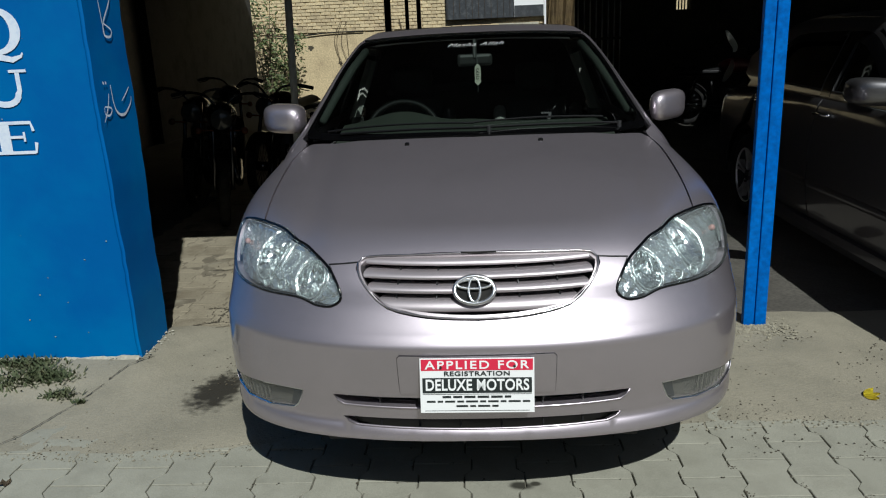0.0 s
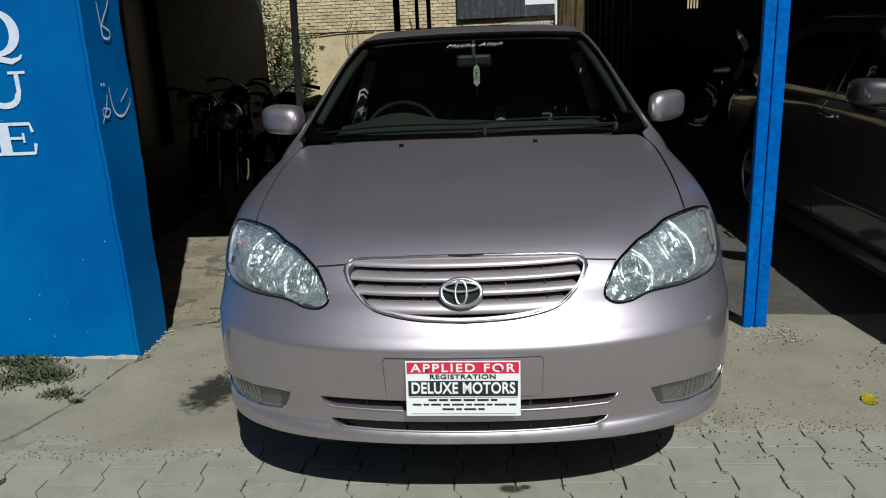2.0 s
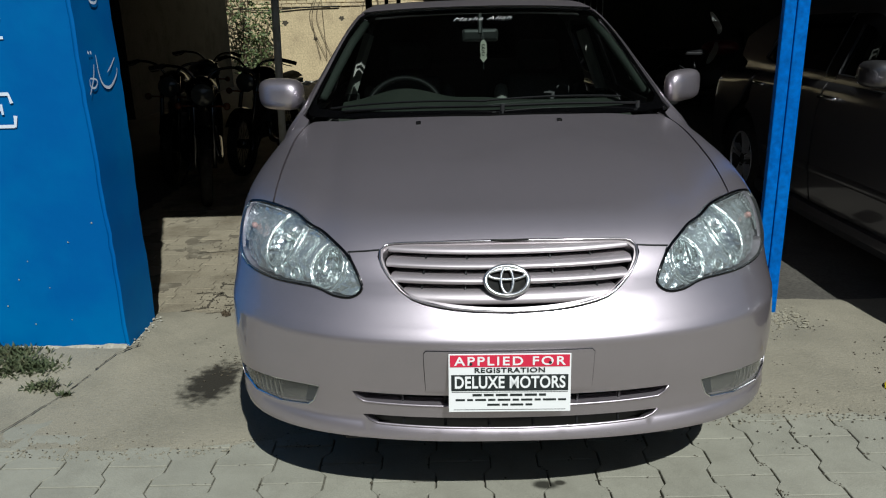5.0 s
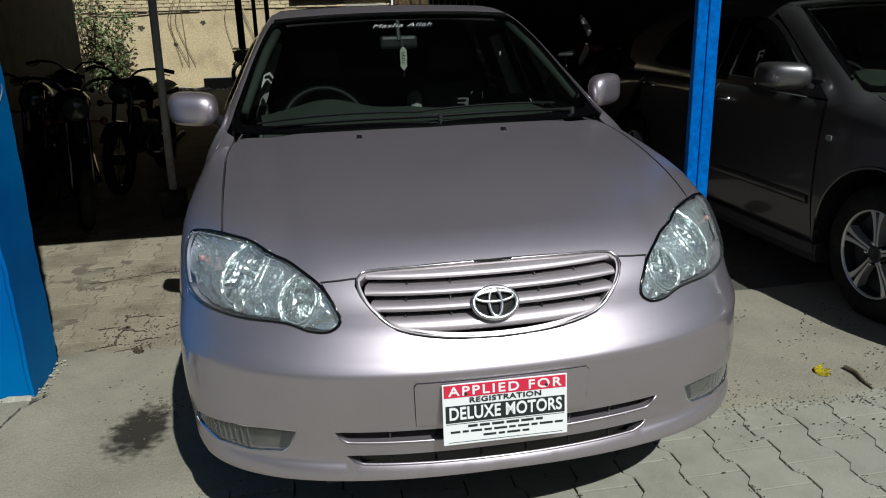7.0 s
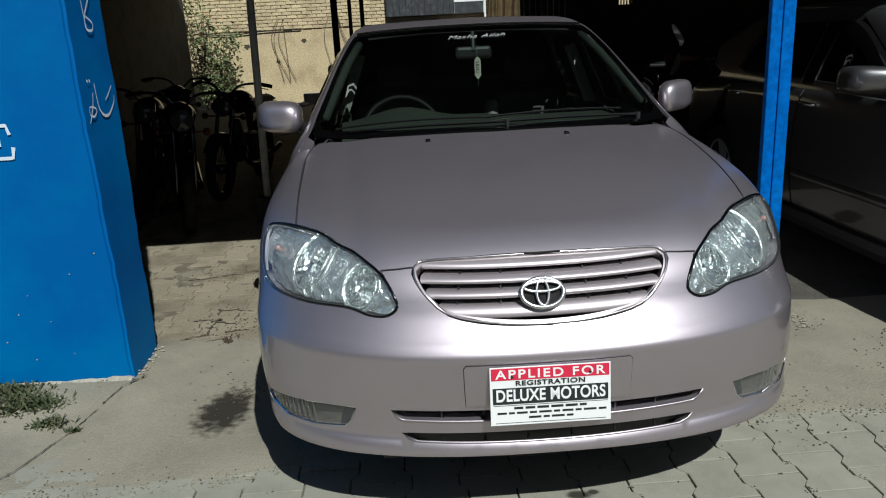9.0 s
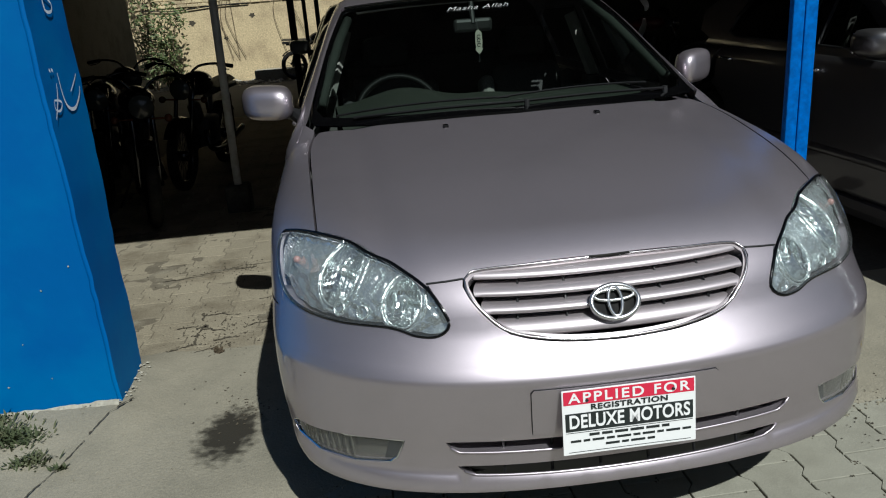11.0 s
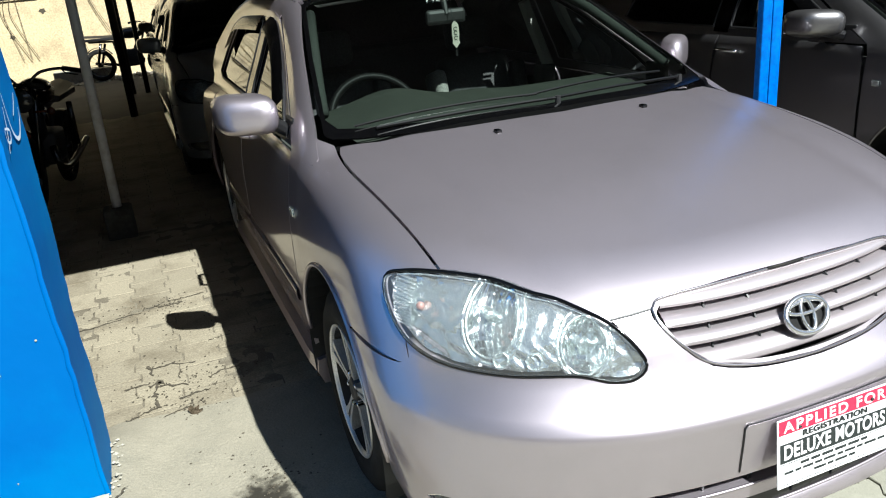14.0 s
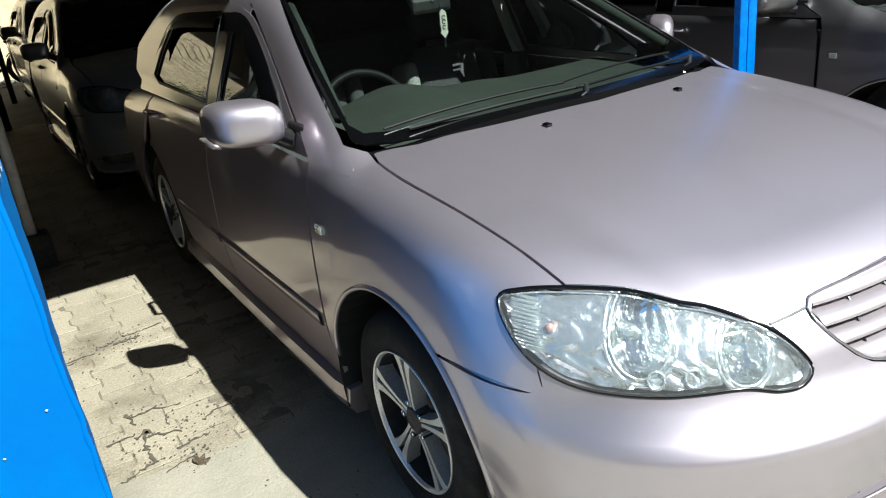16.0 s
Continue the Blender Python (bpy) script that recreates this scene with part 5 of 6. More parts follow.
# last box is an added strip, out of view, that shades the west wall
for x0, x1, y0, y1 in ((-4.9, 9, 1.25, 7.2), (-4.9, 3.93, 7.2, 7.95), (4.17, 9, 7.2, 7.95), (-4.9, 9, 7.95, 13.5), (-4.9, -4.2, 13.5, 14.5)):
    box(bm, x0, x1, y0, y1, 2.73, 2.87)
structure(part("ceiling", bm, CEILING), "plain sheet roof over the yard with an added slot for sunlight", "ceiling")
bm = bmesh.new()
box(bm, -9.0, 9.0, 16.5, 16.75, -0.06, 4.2)
wall_back = structure(part("wall_back", bm, PLASTER), "sunlit tan wall, plaster below and brick above", "wall")
bm = bmesh.new()
box(bm, 8.8, 9.0, 1.2, 16.5, -0.06, 2.73)
structure(part("wall_east", bm, SHADE_DARK_CONCRETE), "plain grey side wall", "wall")
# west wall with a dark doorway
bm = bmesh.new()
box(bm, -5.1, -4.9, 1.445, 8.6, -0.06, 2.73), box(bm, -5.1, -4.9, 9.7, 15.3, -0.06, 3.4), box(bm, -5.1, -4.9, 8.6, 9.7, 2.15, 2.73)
structure(part("wall_west", bm, SHADE_DARK_CONCRETE), "grey concrete side wall with a dark doorway", "wall")
bm = bmesh.new()
box(bm, -5.08, -5.04, 8.6, 9.7, -0.05, 2.15)
door = structure(part("door_1", bm, DARK_STEEL), "dark closed door in a concrete wall", "door")
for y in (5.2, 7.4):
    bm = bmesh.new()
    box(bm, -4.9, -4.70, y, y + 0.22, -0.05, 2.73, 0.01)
    structure(part("pilaster", bm, SHADE_DARK_CONCRETE), "grey concrete pilaster", "pilaster")

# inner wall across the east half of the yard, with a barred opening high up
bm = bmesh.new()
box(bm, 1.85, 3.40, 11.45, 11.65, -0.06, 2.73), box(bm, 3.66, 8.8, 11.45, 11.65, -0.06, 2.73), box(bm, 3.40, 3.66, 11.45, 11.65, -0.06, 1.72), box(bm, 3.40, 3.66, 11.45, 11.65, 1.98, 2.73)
structure(part("wall_inner", bm, SHADE_DARK_CONCRETE), "inner wall with a small barred window, coloured dark for shade", "wall")
bars = structure(new("window_1"), "small barred window opening in an inner wall", "window")
for k in range(5):
    bm = bmesh.new()
    tube(bm, [(3.43 + 0.05 * k, 11.55, 1.72), (3.43 + 0.05 * k, 11.55, 1.98)], 0.012, 6)
    part("window_bar", bm, DARK_STEEL, bars)

# brick courses over the plaster of the back wall: the nearer ones singly
brick_mesh = bpy.data.meshes.new("brick")
bm = bmesh.new()
box(bm, -0.107, 0.107, -0.02, 0.02, -0.032, 0.032, 0.006)
bm.to_mesh(brick_mesh)
bm.free()
brick_mesh.materials.append(BRICK)
rest = bmesh.new()
rnd = random.Random(5)
for row in range(26):
    for k in range(62):
        x, z = -8.6 + 0.228 * k + (0.114 if row % 2 else 0) + rnd.uniform(-0.006, 0.006), 1.70 + 0.077 * row + rnd.uniform(-0.004, 0.004)
        dy = rnd.uniform(-0.010, 0.006)
        if -4.7 < x < -0.6 and row < 13:
            b = new("brick", brick_mesh)
            b.parent, b.location = wall_back, (x, 16.492 + dy, z)
            b.rotation_euler = (0, rnd.uniform(-0.02, 0.02), 0)
        elif x < 4.5 and not (-0.6 < x < 1.7 and row > 2):
            box(rest, x - 0.107, x + 0.107, 16.472 + dy, 16.512 + dy, z - 0.032, z + 0.032)
courses = part("brick_courses", rest, BRICK, wall_back)
tagged(courses, kind="stuff")

# what stands or hangs before the back wall
bm = bmesh.new()
box(bm, -0.62, 0.94, 16.36, 16.46, 1.82, 3.4, 0.01)
ribbed = tagged(part("dark_board", bm, DARK_BOARD), "dark weathered sign board on the back wall", "board")
for k in range(11):
    bm = bmesh.new()
    box(bm, -0.60 + 0.145 * k, -0.585 + 0.145 * k, 16.352, 16.36, 1.84, 3.38)
    part("rib", bm, DARK_STEEL, ribbed)
bm = bmesh.new()
box(bm, 0.95, 1.64, 16.37, 16.45, 1.82, 2.75, 0.01)
board = tagged(part("shop_board", bm, WHITE_PRINT), "white sign board with a dark lower field", "board")
bm = bmesh.new()
box(bm, 0.96, 1.63, 16.362, 16.369, 1.83, 2.08)
part("dark_field", bm, DARK_BOARD, board)
bm = bmesh.new()
box(bm, 1.645, 1.69, 16.36, 16.44, -0.05, 2.8, 0.006)
tagged(part("white_post", bm, WHITE_PRINT), "thin white post beside a sign board", "post")
shutter = tagged(new("corrugated_door"), "pale corrugated metal door under a sign board", "door")
shutter.location = (0.60, 16.42, 0)
bm = bmesh.new()
box(bm, 0, 0.92, 0.02, 0.05, -0.05, 1.70)
part("sheet", bm, CORRUGATED, shutter)
for k in range(12):
    bm = bmesh.new()
    box(bm, 0.01 + 0.077 * k, 0.045 + 0.077 * k, -0.012, 0.02, -0.04, 1.69, 0.006)
    part("rib", bm, CORRUGATED, shutter)
bm = bmesh.new()
rows = []
for z in np.linspace(0.7, 2.72, 14):
    rows.append([bm.verts.new((x + 0.02 * math.sin(3 * z), 16.30 + 0.05 * math.sin(26 * x + 1.3 * math.sin(2.2 * z)) + 0.02 * math.sin(61 * x), z)) for x in np.linspace(1.74, 2.7, 70)])
for A, B in zip(rows, rows[1:]):
    quad_strip(bm, A, B)
bmesh.ops.solidify(bm, geom=bm.faces[:], thickness=0.006)
tagged(part("hanging_tarpaulin", bm, TARP, smooth=True), "brown hanging tarpaulin with deep folds", "tarpaulin")
for x, z, w, h in ((-3.886, 1.324, 0.07, 0.06), (-2.562, 1.399, 0.06, 0.05), (-3.2, 0.95, 0.05, 0.04)):
    bm = bmesh.new()
    bm.faces.new([bm.verts.new((x + w * (1 + 0.35 * math.sin(5 * a + x)) * math.cos(a), 16.496, z + h * (1 + 0.3 * math.sin(3 * a)) * math.sin(a))) for a in np.linspace(0, math.tau, 15)[:-1]])
    part("broken_patch", bm, SOIL, wall_back)
bm = bmesh.new()
tube(bm, spline([(-4.9, 16.46, 1.64), (-4.2, 16.46, 1.60), (-3.4, 16.46, 1.65), (-2.6, 16.46, 1.66)], 0.1), 0.012, 6)
tagged(part("cable", bm, BLACK_TRIM), "dark cable strung along the back wall", "cable")
gate = tagged(new("barred_gate"), "pale gate of upright bars before a dark sheet", "gate")
gate.location = (1.76, 11.30, 0)
bar_mesh = bpy.data.meshes.new("bar")
bm = bmesh.new()
tube(bm, [(0, 0, 0), (0, 0, 2.4)], 0.012, 6)
bm.to_mesh(bar_mesh)
bm.free()
bar_mesh.materials.append(GREY_STEEL)
for k in range(8):
    b = new("bar", bar_mesh)
    b.parent, b.location = gate, (0.1 * k, 0, 0)
for z in (0.1, 1.3, 2.35):
    bm = bmesh.new()
    box(bm, -0.03, 0.73, -0.02, 0.02, z - 0.02, z + 0.02)
    part("rail", bm, DARK_STEEL, gate)
bm = bmesh.new()
box(bm, -0.05, 0.75, 0.06, 0.10, -0.05, 2.4)
part("sheet", bm, DARK_STEEL, gate)

# posts under the roof
for x, y, r in ((-1.28, 9.85, 0.05), (-1.22, 12.6, 0.035), (-1.0, 12.6, 0.04)):
    bm = bmesh.new()
    tube(bm, [(x, y, -0.05), (x, y, 2.74)], r, 12)
    tagged(part("roof_post", bm, DARK_STEEL, smooth=True), "dark steel roof post", "post", "roof posts")
bm = bmesh.new()
tube(bm, [(-1.484, 4.184, 0.19), (-1.452, 4.335, 2.74)], 0.030, 14)
tagged(part("roof_post", bm, GREY_STEEL, smooth=True), "bare grey steel pipe post in the yard", "post", "roof posts")
bm = bmesh.new()
box(bm, -1.575, -1.395, 4.09, 4.27, -0.03, 0.20, 0.02)
tagged(part("post_footing", bm, SHADE_DARK_CONCRETE), "low concrete footing under a pipe post", "footing")

# low rubble and ledge in the sun at the foot of the back wall
bm = bmesh.new()
rnd = random.Random(8)
for k in range(240):
    chunk(bm, rnd.uniform(-4.6, -0.4), rnd.uniform(15.2, 16.4), rnd.uniform(-0.03, 0.03), rnd.uniform(0.02, 0.09), rnd=rnd)
tagged(part("rubble", bm, PALE_STONE), "sunlit broken rubble along the back wall", "rubble", kind="stuff")
bm = bmesh.new()
box(bm, -2.6, -1.5, 15.7, 16.1, -0.05, 0.24, 0.02)
tagged(part("kerb_block", bm, PALE_STONE), "pale concrete block lying by the back wall", "block")


# ---- the cars ----
car = sedan(PAINT, "silver_sedan", "silver rose metallic sedan with clear headlamps on a shop forecourt", group="parked cars")
other = sedan(GREY_PAINT, "grey_sedan", "dark grey sedan parked in the shade beside a blue post", group="parked cars")
other.matrix_world = pose(2.85, 0.26, 0)
third = sedan(WHITE_PAINT, "pale_sedan", "pale silver sedan parked in the shade behind a silver car", group="parked cars")
third.matrix_world = pose(-0.12, 4.78, 0)
fourth = copy_thing(third, pose(0.02, 9.5, 0))
tagged(fourth, "pale silver sedan parked at the back of the yard")

# paper plate on the bumper
m = Matrix.Translation((-0.009, -0.0985, 0.474)) @ Matrix.Rotation(radians(90 - 6), 4, "X") @ Matrix.Diagonal((1, 0.95, 1, 1)) @ Matrix.Rotation(radians(-0.6), 4, "Z")
bm = bmesh.new()
box(bm, -0.158, 0.158, -0.083, 0.083, -0.0015, 0.0015, 0.001, m)
plate = tagged(part("registration_placard", bm, WHITE_PRINT), "white printed card with red and black bands taped on a bumper", "placard")


def band(name, x0, x1, y0, y1, mat, z=0.0022):
    bm = bmesh.new()
    box(bm, x0, x1, y0, y1, z - 0.0004, z + 0.0004, 0, m)
    return part(name, bm, mat, plate)


band("red_band", -0.154, 0.154, 0.0465, 0.080, RED_PRINT)
band("black_band", -0.151, 0.151, -0.022, 0.024, BLACK_PRINT)
up = m @ Matrix.Translation((0, 0, 0.0032))
writing("APPLIED FOR", 0.034, WHITE_PRINT, plate, up @ Matrix.Translation((0, 0.062, 0)), 1.18, bold=0.018, spaced=1.25)
writing("REGISTRATION", 0.019, BLACK_PRINT, plate, up @ Matrix.Translation((0, 0.0365, 0)), 1.30, bold=0.02, spaced=1.1)
writing("DELUXE MOTORS", 0.047, WHITE_PRINT, plate, up @ Matrix.Translation((0, 0.001, 0)), 0.74, depth=0.0007, bold=0.022, spaced=1.04)
for y, x0, x1, h in ((-0.034, -0.096, 0.094, 0.0032), (-0.048, -0.14, 0.146, 0.0028), (-0.062, -0.058, 0.064, 0.0028)):
    rnd = random.Random(int(1000 * -y))
    x = x0
    while x < x1 - 0.01:
        w = min(rnd.uniform(0.012, 0.034), x1 - x)
        band("print_bar", x, x + w, y - h, y + h, BLACK_PRINT)
        x += w + 0.006
for x, y in ((-0.100, 0.0555), (0.104, 0.0585)):
    bm = bmesh.new()
    lathe(bm, [(-0.002, 0.0040), (0.0035, 0.0038), (0.0045, 0.0028), (0.0035, 0.0018), (0.0035, 0.0003)], m @ Matrix.Translation((x, y, 0.002)) @ Matrix.Rotation(radians(-90), 4, "Y"), 12)
    part("screw", bm, DARK_METAL, plate, "dark screw head")
band("rule", -0.150, 0.150, -0.0262, -0.0252, BLACK_PRINT)
band("rule", -0.145, 0.145, -0.0765, -0.0755, BLACK_PRINT)

# words and a charm on the windscreen
screen_at = on_shape(upper_body, top_view(), [(0.012, 1.80, 1.3)], 0.004)[0]
tilt = Matrix.Translation(screen_at) @ Matrix.Rotation(radians(25.5), 4, "X") @ Matrix.Rotation(radians(2.0), 4, "Z")
pane_ob = [o for o in car.children if o.name.startswith("windscreen") and "border" not in o.name][0]
writing("Masha Allah", 0.050, SCRIPT, pane_ob, tilt, 1.02, 0.55, "sticker", label="white slanting lettering on the glass", bold=-0.018, spaced=1.1)
charm = tagged(new("hanging_charm"), "white charm with a tassel hanging from the inside mirror", "ornament")
bm = bmesh.new()
tube(bm, [(0.02, 1.875, 1.325), (0.022, 1.855, 1.27)], 0.0015, 5)
part("cord", bm, BLACK_PRINT, charm)
bm = bmesh.new()
ring = [(0.0, 0.052), (0.008, 0.046), (0.014, 0.036), (0.016, 0.0), (0.013, -0.024), (0.017, -0.034), (0.010, -0.042), (0.0, -0.054)]
outline = [(x, z) for x, z in ring] + [(-x, z) for x, z in ring[-2:0:-1]]
front, back = ([bm.verts.new((0.023 + x, y, 1.222 + z)) for x, z in outline] for y in (1.848, 1.856))
bm.faces.new(front), bm.faces.new(back[::-1]), quad_strip(bm, front + front[:1], back + back[:1])
plaque = part("plaque", bm, CHARM, charm)
for dz in (0.022, 0.006, -0.014):
    bm = bmesh.new()
    tube(bm, [(0.023 + 0.008 * math.cos(a), 1.8465, 1.222 + dz + 0.007 * math.sin(a)) for a in np.linspace(0.4, 5.2, 9)], 0.0016, 4)
    part("dark_mark", bm, BLACK_PRINT, plaque)
bm = bmesh.new()
for k in range(7):
    tube(bm, [(0.023, 1.852, 1.170), (0.023 + 0.0012 * (k - 3), 1.852, 1.135)], 0.0012, 4)
part("tassel", bm, DARK_METAL, charm)


# ---- motorbikes in the dark of the yard ----
def motorbike(name, label, m, tank=None):
    bike = tagged(new(name), label, "motorbike", "motorbikes")
    add = lambda nm, bm, mat, lab="", par=None, sm=True: part(nm, bm, mat, par or bike, lab, sm)
    for y in (-0.62, 0.60):
        bm = bmesh.new()
        lathe(bm, [(-0.035, 0.23), (-0.045, 0.26), (-0.03, 0.295), (0, 0.302), (0.03, 0.295), (0.045, 0.26), (0.035, 0.23), (0, 0.225), (-0.035, 0.23)], Matrix.Translation((0, y, 0.302)), 32)
        w = add("wheel", bm, RUBBER)
        bm = bmesh.new()
        lathe(bm, [(-0.02, 0.228), (0.02, 0.228), (0.02, 0.215), (-0.02, 0.215), (-0.02, 0.228)], Matrix.Translation((0, y, 0.302)), 32)
        for k in range(14):
            a = k * math.tau / 14
            tube(bm, [(0, y, 0.302), (0, y + 0.22 * math.cos(a), 0.302 + 0.22 * math.sin(a))], 0.003, 4)
        lathe(bm, [(-0.05, 0.001), (-0.05, 0.045), (0.05, 0.045), (0.05, 0.001)], Matrix.Translation((0, y, 0.302)), 14)
        add("rim", bm, SHADE_DARK_CHROME, par=w)
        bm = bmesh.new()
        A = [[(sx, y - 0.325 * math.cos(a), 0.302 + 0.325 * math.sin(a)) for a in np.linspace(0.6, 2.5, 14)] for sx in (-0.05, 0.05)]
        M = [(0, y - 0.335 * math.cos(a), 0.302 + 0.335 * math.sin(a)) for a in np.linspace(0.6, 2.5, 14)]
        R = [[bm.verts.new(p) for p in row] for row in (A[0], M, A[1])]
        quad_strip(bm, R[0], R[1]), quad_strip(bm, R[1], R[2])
        add("mudguard", bm, SHADE_DARK_CHROME if y < 0 else BLACK_TRIM)
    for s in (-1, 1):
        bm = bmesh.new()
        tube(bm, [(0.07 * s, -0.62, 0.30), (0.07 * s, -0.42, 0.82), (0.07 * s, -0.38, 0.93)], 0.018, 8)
        add("fork", bm, SHADE_DARK_CHROME)
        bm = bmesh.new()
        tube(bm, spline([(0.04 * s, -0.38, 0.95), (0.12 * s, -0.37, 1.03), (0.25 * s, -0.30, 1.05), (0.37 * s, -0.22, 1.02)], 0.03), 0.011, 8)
        h = add("handlebar", bm, SHADE_DARK_CHROME)
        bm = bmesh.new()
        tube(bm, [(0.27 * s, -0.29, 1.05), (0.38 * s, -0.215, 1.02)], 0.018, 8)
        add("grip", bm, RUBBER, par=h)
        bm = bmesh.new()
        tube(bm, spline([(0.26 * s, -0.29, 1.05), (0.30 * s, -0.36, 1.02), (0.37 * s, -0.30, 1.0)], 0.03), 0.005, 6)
        add("lever", bm, SHADE_DARK_CHROME, par=h)
        bm = bmesh.new()
        tube(bm, [(0.06 * s, -0.47, 0.76), (0.16 * s, -0.47, 0.76)], 0.008, 6)
        bmesh.ops.create_uvsphere(bm, u_segments=10, v_segments=6, radius=0.03, matrix=Matrix.Translation((0.18 * s, -0.47, 0.76)))
        add("turn_lamp", bm, SHADE_DARK_AMBER)
    bm = bmesh.new()
    lathe(bm, [(-0.10, 0.03), (-0.05, 0.075), (0.03, 0.09), (0.04, 0.085)], Matrix.Translation((0, -0.49, 0.85)) @ Matrix.Rotation(radians(-90), 4, "Z"), 24)
    lamp = add("headlamp", bm, SHADE_DARK_CHROME)
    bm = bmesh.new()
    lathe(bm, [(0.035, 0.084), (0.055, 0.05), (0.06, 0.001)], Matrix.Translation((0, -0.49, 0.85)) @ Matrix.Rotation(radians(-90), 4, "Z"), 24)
    add("lens", bm, SHADE_DARK_LENS, par=lamp)
    bm = bmesh.new()
    bmesh.ops.create_uvsphere(bm, u_segments=20, v_segments=12, radius=1, matrix=Matrix.Translation((0, -0.08, 0.86)) @ Matrix.Diagonal((0.13, 0.27, 0.11, 1)))
    add("tank", bm, tank or GLOSS_BLACK)
    bm = bmesh.new()
    rows = [[bm.verts.new((x * (1 - 0.25 * max(0, (y - 0.3))), y, 0.80 + 0.05 * max(0.0, 1 - abs(x) / 0.12) ** 0.5 + 0.05 * max(0, y - 0.4))) for x in (-0.125, -0.12, -0.07, 0, 0.07, 0.12, 0.125)] for y in np.linspace(0.12, 0.80, 10)]
    for A, B in zip(rows, rows[1:]):
        quad_strip(bm, A, B)
    box(bm, -0.12, 0.12, 0.13, 0.79, 0.75, 0.80, 0.01)
    add("seat", bm, BLACK_TRIM)
    bm = bmesh.new()
    box(bm, -0.11, 0.11, -0.18, 0.16, 0.30, 0.56, 0.03)
    tube(bm, [(0, -0.12, 0.5), (0, -0.22, 0.68)], 0.06, 10)
    add("engine", bm, DARK_METAL)
    bm = bmesh.new()
    for pts in ([(0, -0.36, 0.92), (0, -0.25, 0.62), (0, -0.16, 0.30), (0, 0.20, 0.28)], [(0, -0.36, 0.92), (0, 0.2, 0.72), (0, 0.75, 0.74)], [(0, 0.2, 0.28), (0, 0.28, 0.72)]):
        tube(bm, pts, 0.02, 8)
    add("frame", bm, DARK_METAL)
    for s in (-1, 1):
        bm = bmesh.new()
        tube(bm, [(0.10 * s, 0.60, 0.33), (0.11 * s, 0.48, 0.70)], 0.025, 10)
        add("shock_absorber", bm, SHADE_DARK_CHROME)
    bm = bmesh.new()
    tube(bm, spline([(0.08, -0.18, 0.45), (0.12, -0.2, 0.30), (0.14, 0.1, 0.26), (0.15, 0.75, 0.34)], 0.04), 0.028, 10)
    add("exhaust", bm, SHADE_DARK_CHROME)
    bm = bmesh.new()
    tube(bm, [(-0.08, 0.05, 0.28), (-0.20, 0.12, 0.01)], 0.01, 6)
    add("side_stand", bm, DARK_METAL)
    bike.matrix_world = m
    return bike


one = motorbike("motorbike", "black motorbike with chrome handlebar parked in the shade", pose(-2.25, 4.5, 0, 0, 4, 18))
copy_thing(one, pose(-1.98, 5.70, 0, 0, 4, -8))
copy_thing(one, pose(-2.75, 5.35, 0, 0, 4, 12))
copy_thing(one, pose(-3.1, 7.4, 0, 0, 4, 25))
copy_thing(one, pose(-1.15, 15.3, 0, 0, 4, 70))
red = motorbike("motorbike", "dark motorbike with chrome parts parked at the back", pose(3.75, 9.5, 0, 0, 4, 70), RED_PAINT)
inv = red.matrix_world.inverted()
for line in (((3.50, 1.36), (3.56, 1.26), (3.635, 1.12), (3.62, 1.06)), ((3.60, 0.96), (3.60, 0.88), (3.56, 0.77), (3.50, 0.66))):
    bm = bmesh.new()
    pts = spline([(x, 9.0, z) for x, z in line], 0.03)
    A, B = [], []
    for k, p in enumerate(pts):
        w = 0.010 + 0.035 * math.sin(math.pi * (k + 0.6) / (len(pts) + 0.2))
        A.append(bm.verts.new(inv @ Vector((p[0] - w, 9.0 + w, p[2])))), B.append(bm.verts.new(inv @ Vector((p[0] + w, 9.02 - w * 0.3, p[2]))))
    quad_strip(bm, A, B)
    bmesh.ops.solidify(bm, geom=bm.faces[:], thickness=0.004)
    part("fairing", bm, WHITE_PRINT, red, "glossy white fairing", True)


# ---- bush by the back wall ----
def bush(name, label, x, y, height, spread, count, seed):
    rnd = random.Random(seed)
    ob = tagged(new(name), label, "bush")
    tips = []
    for k in range(9):
        bm = bmesh.new()
        a = rnd.uniform(0, math.tau)
        tip = Vector((spread * rnd.uniform(0.2, 1) * math.cos(a), 0.4 * spread * math.sin(a), height * rnd.uniform(0.55, 1)))
        ln = spline([(0.05 * math.cos(a), 0.05 * math.sin(a), 0), tuple(tip * 0.5 + Vector((0.1 * rnd.uniform(-1, 1), 0, 0.1))), tuple(tip)], 0.15)
        tube(bm, ln, 0.014, 5, taper=0.3)
        part("stem", bm, TWIG, ob)
        tips += [Vector(p) for p in ln[2:]]
    bm = bmesh.new()
    for k in range(count):
        p = rnd.choice(tips) + Vector((rnd.gauss(0, 0.13), rnd.gauss(0, 0.1), rnd.gauss(0, 0.12)))
        if p.z < 0.1:
            continue
        u = Vector((rnd.gauss(0, 1), rnd.gauss(0, 1), rnd.gauss(0, 0.6))).normalized()
        v = u.orthogonal().normalized()
        n, s = u.cross(v), rnd.uniform(0.035, 0.07)
        vs = [bm.verts.new(p + q) for q in (-u * s, v * s * 0.4 + n * s * 0.1, u * s, -v * s * 0.4 + n * s * 0.1)]
        bm.faces.new(vs)
    tagged(part("leaves", bm, LEAF, ob), kind="stuff")
    ob.location = (x, y, -0.02)
    return ob


bush("bush", "leggy green bush against a sunlit wall", -4.35, 15.7, 1.7, 0.55, 900, 1)
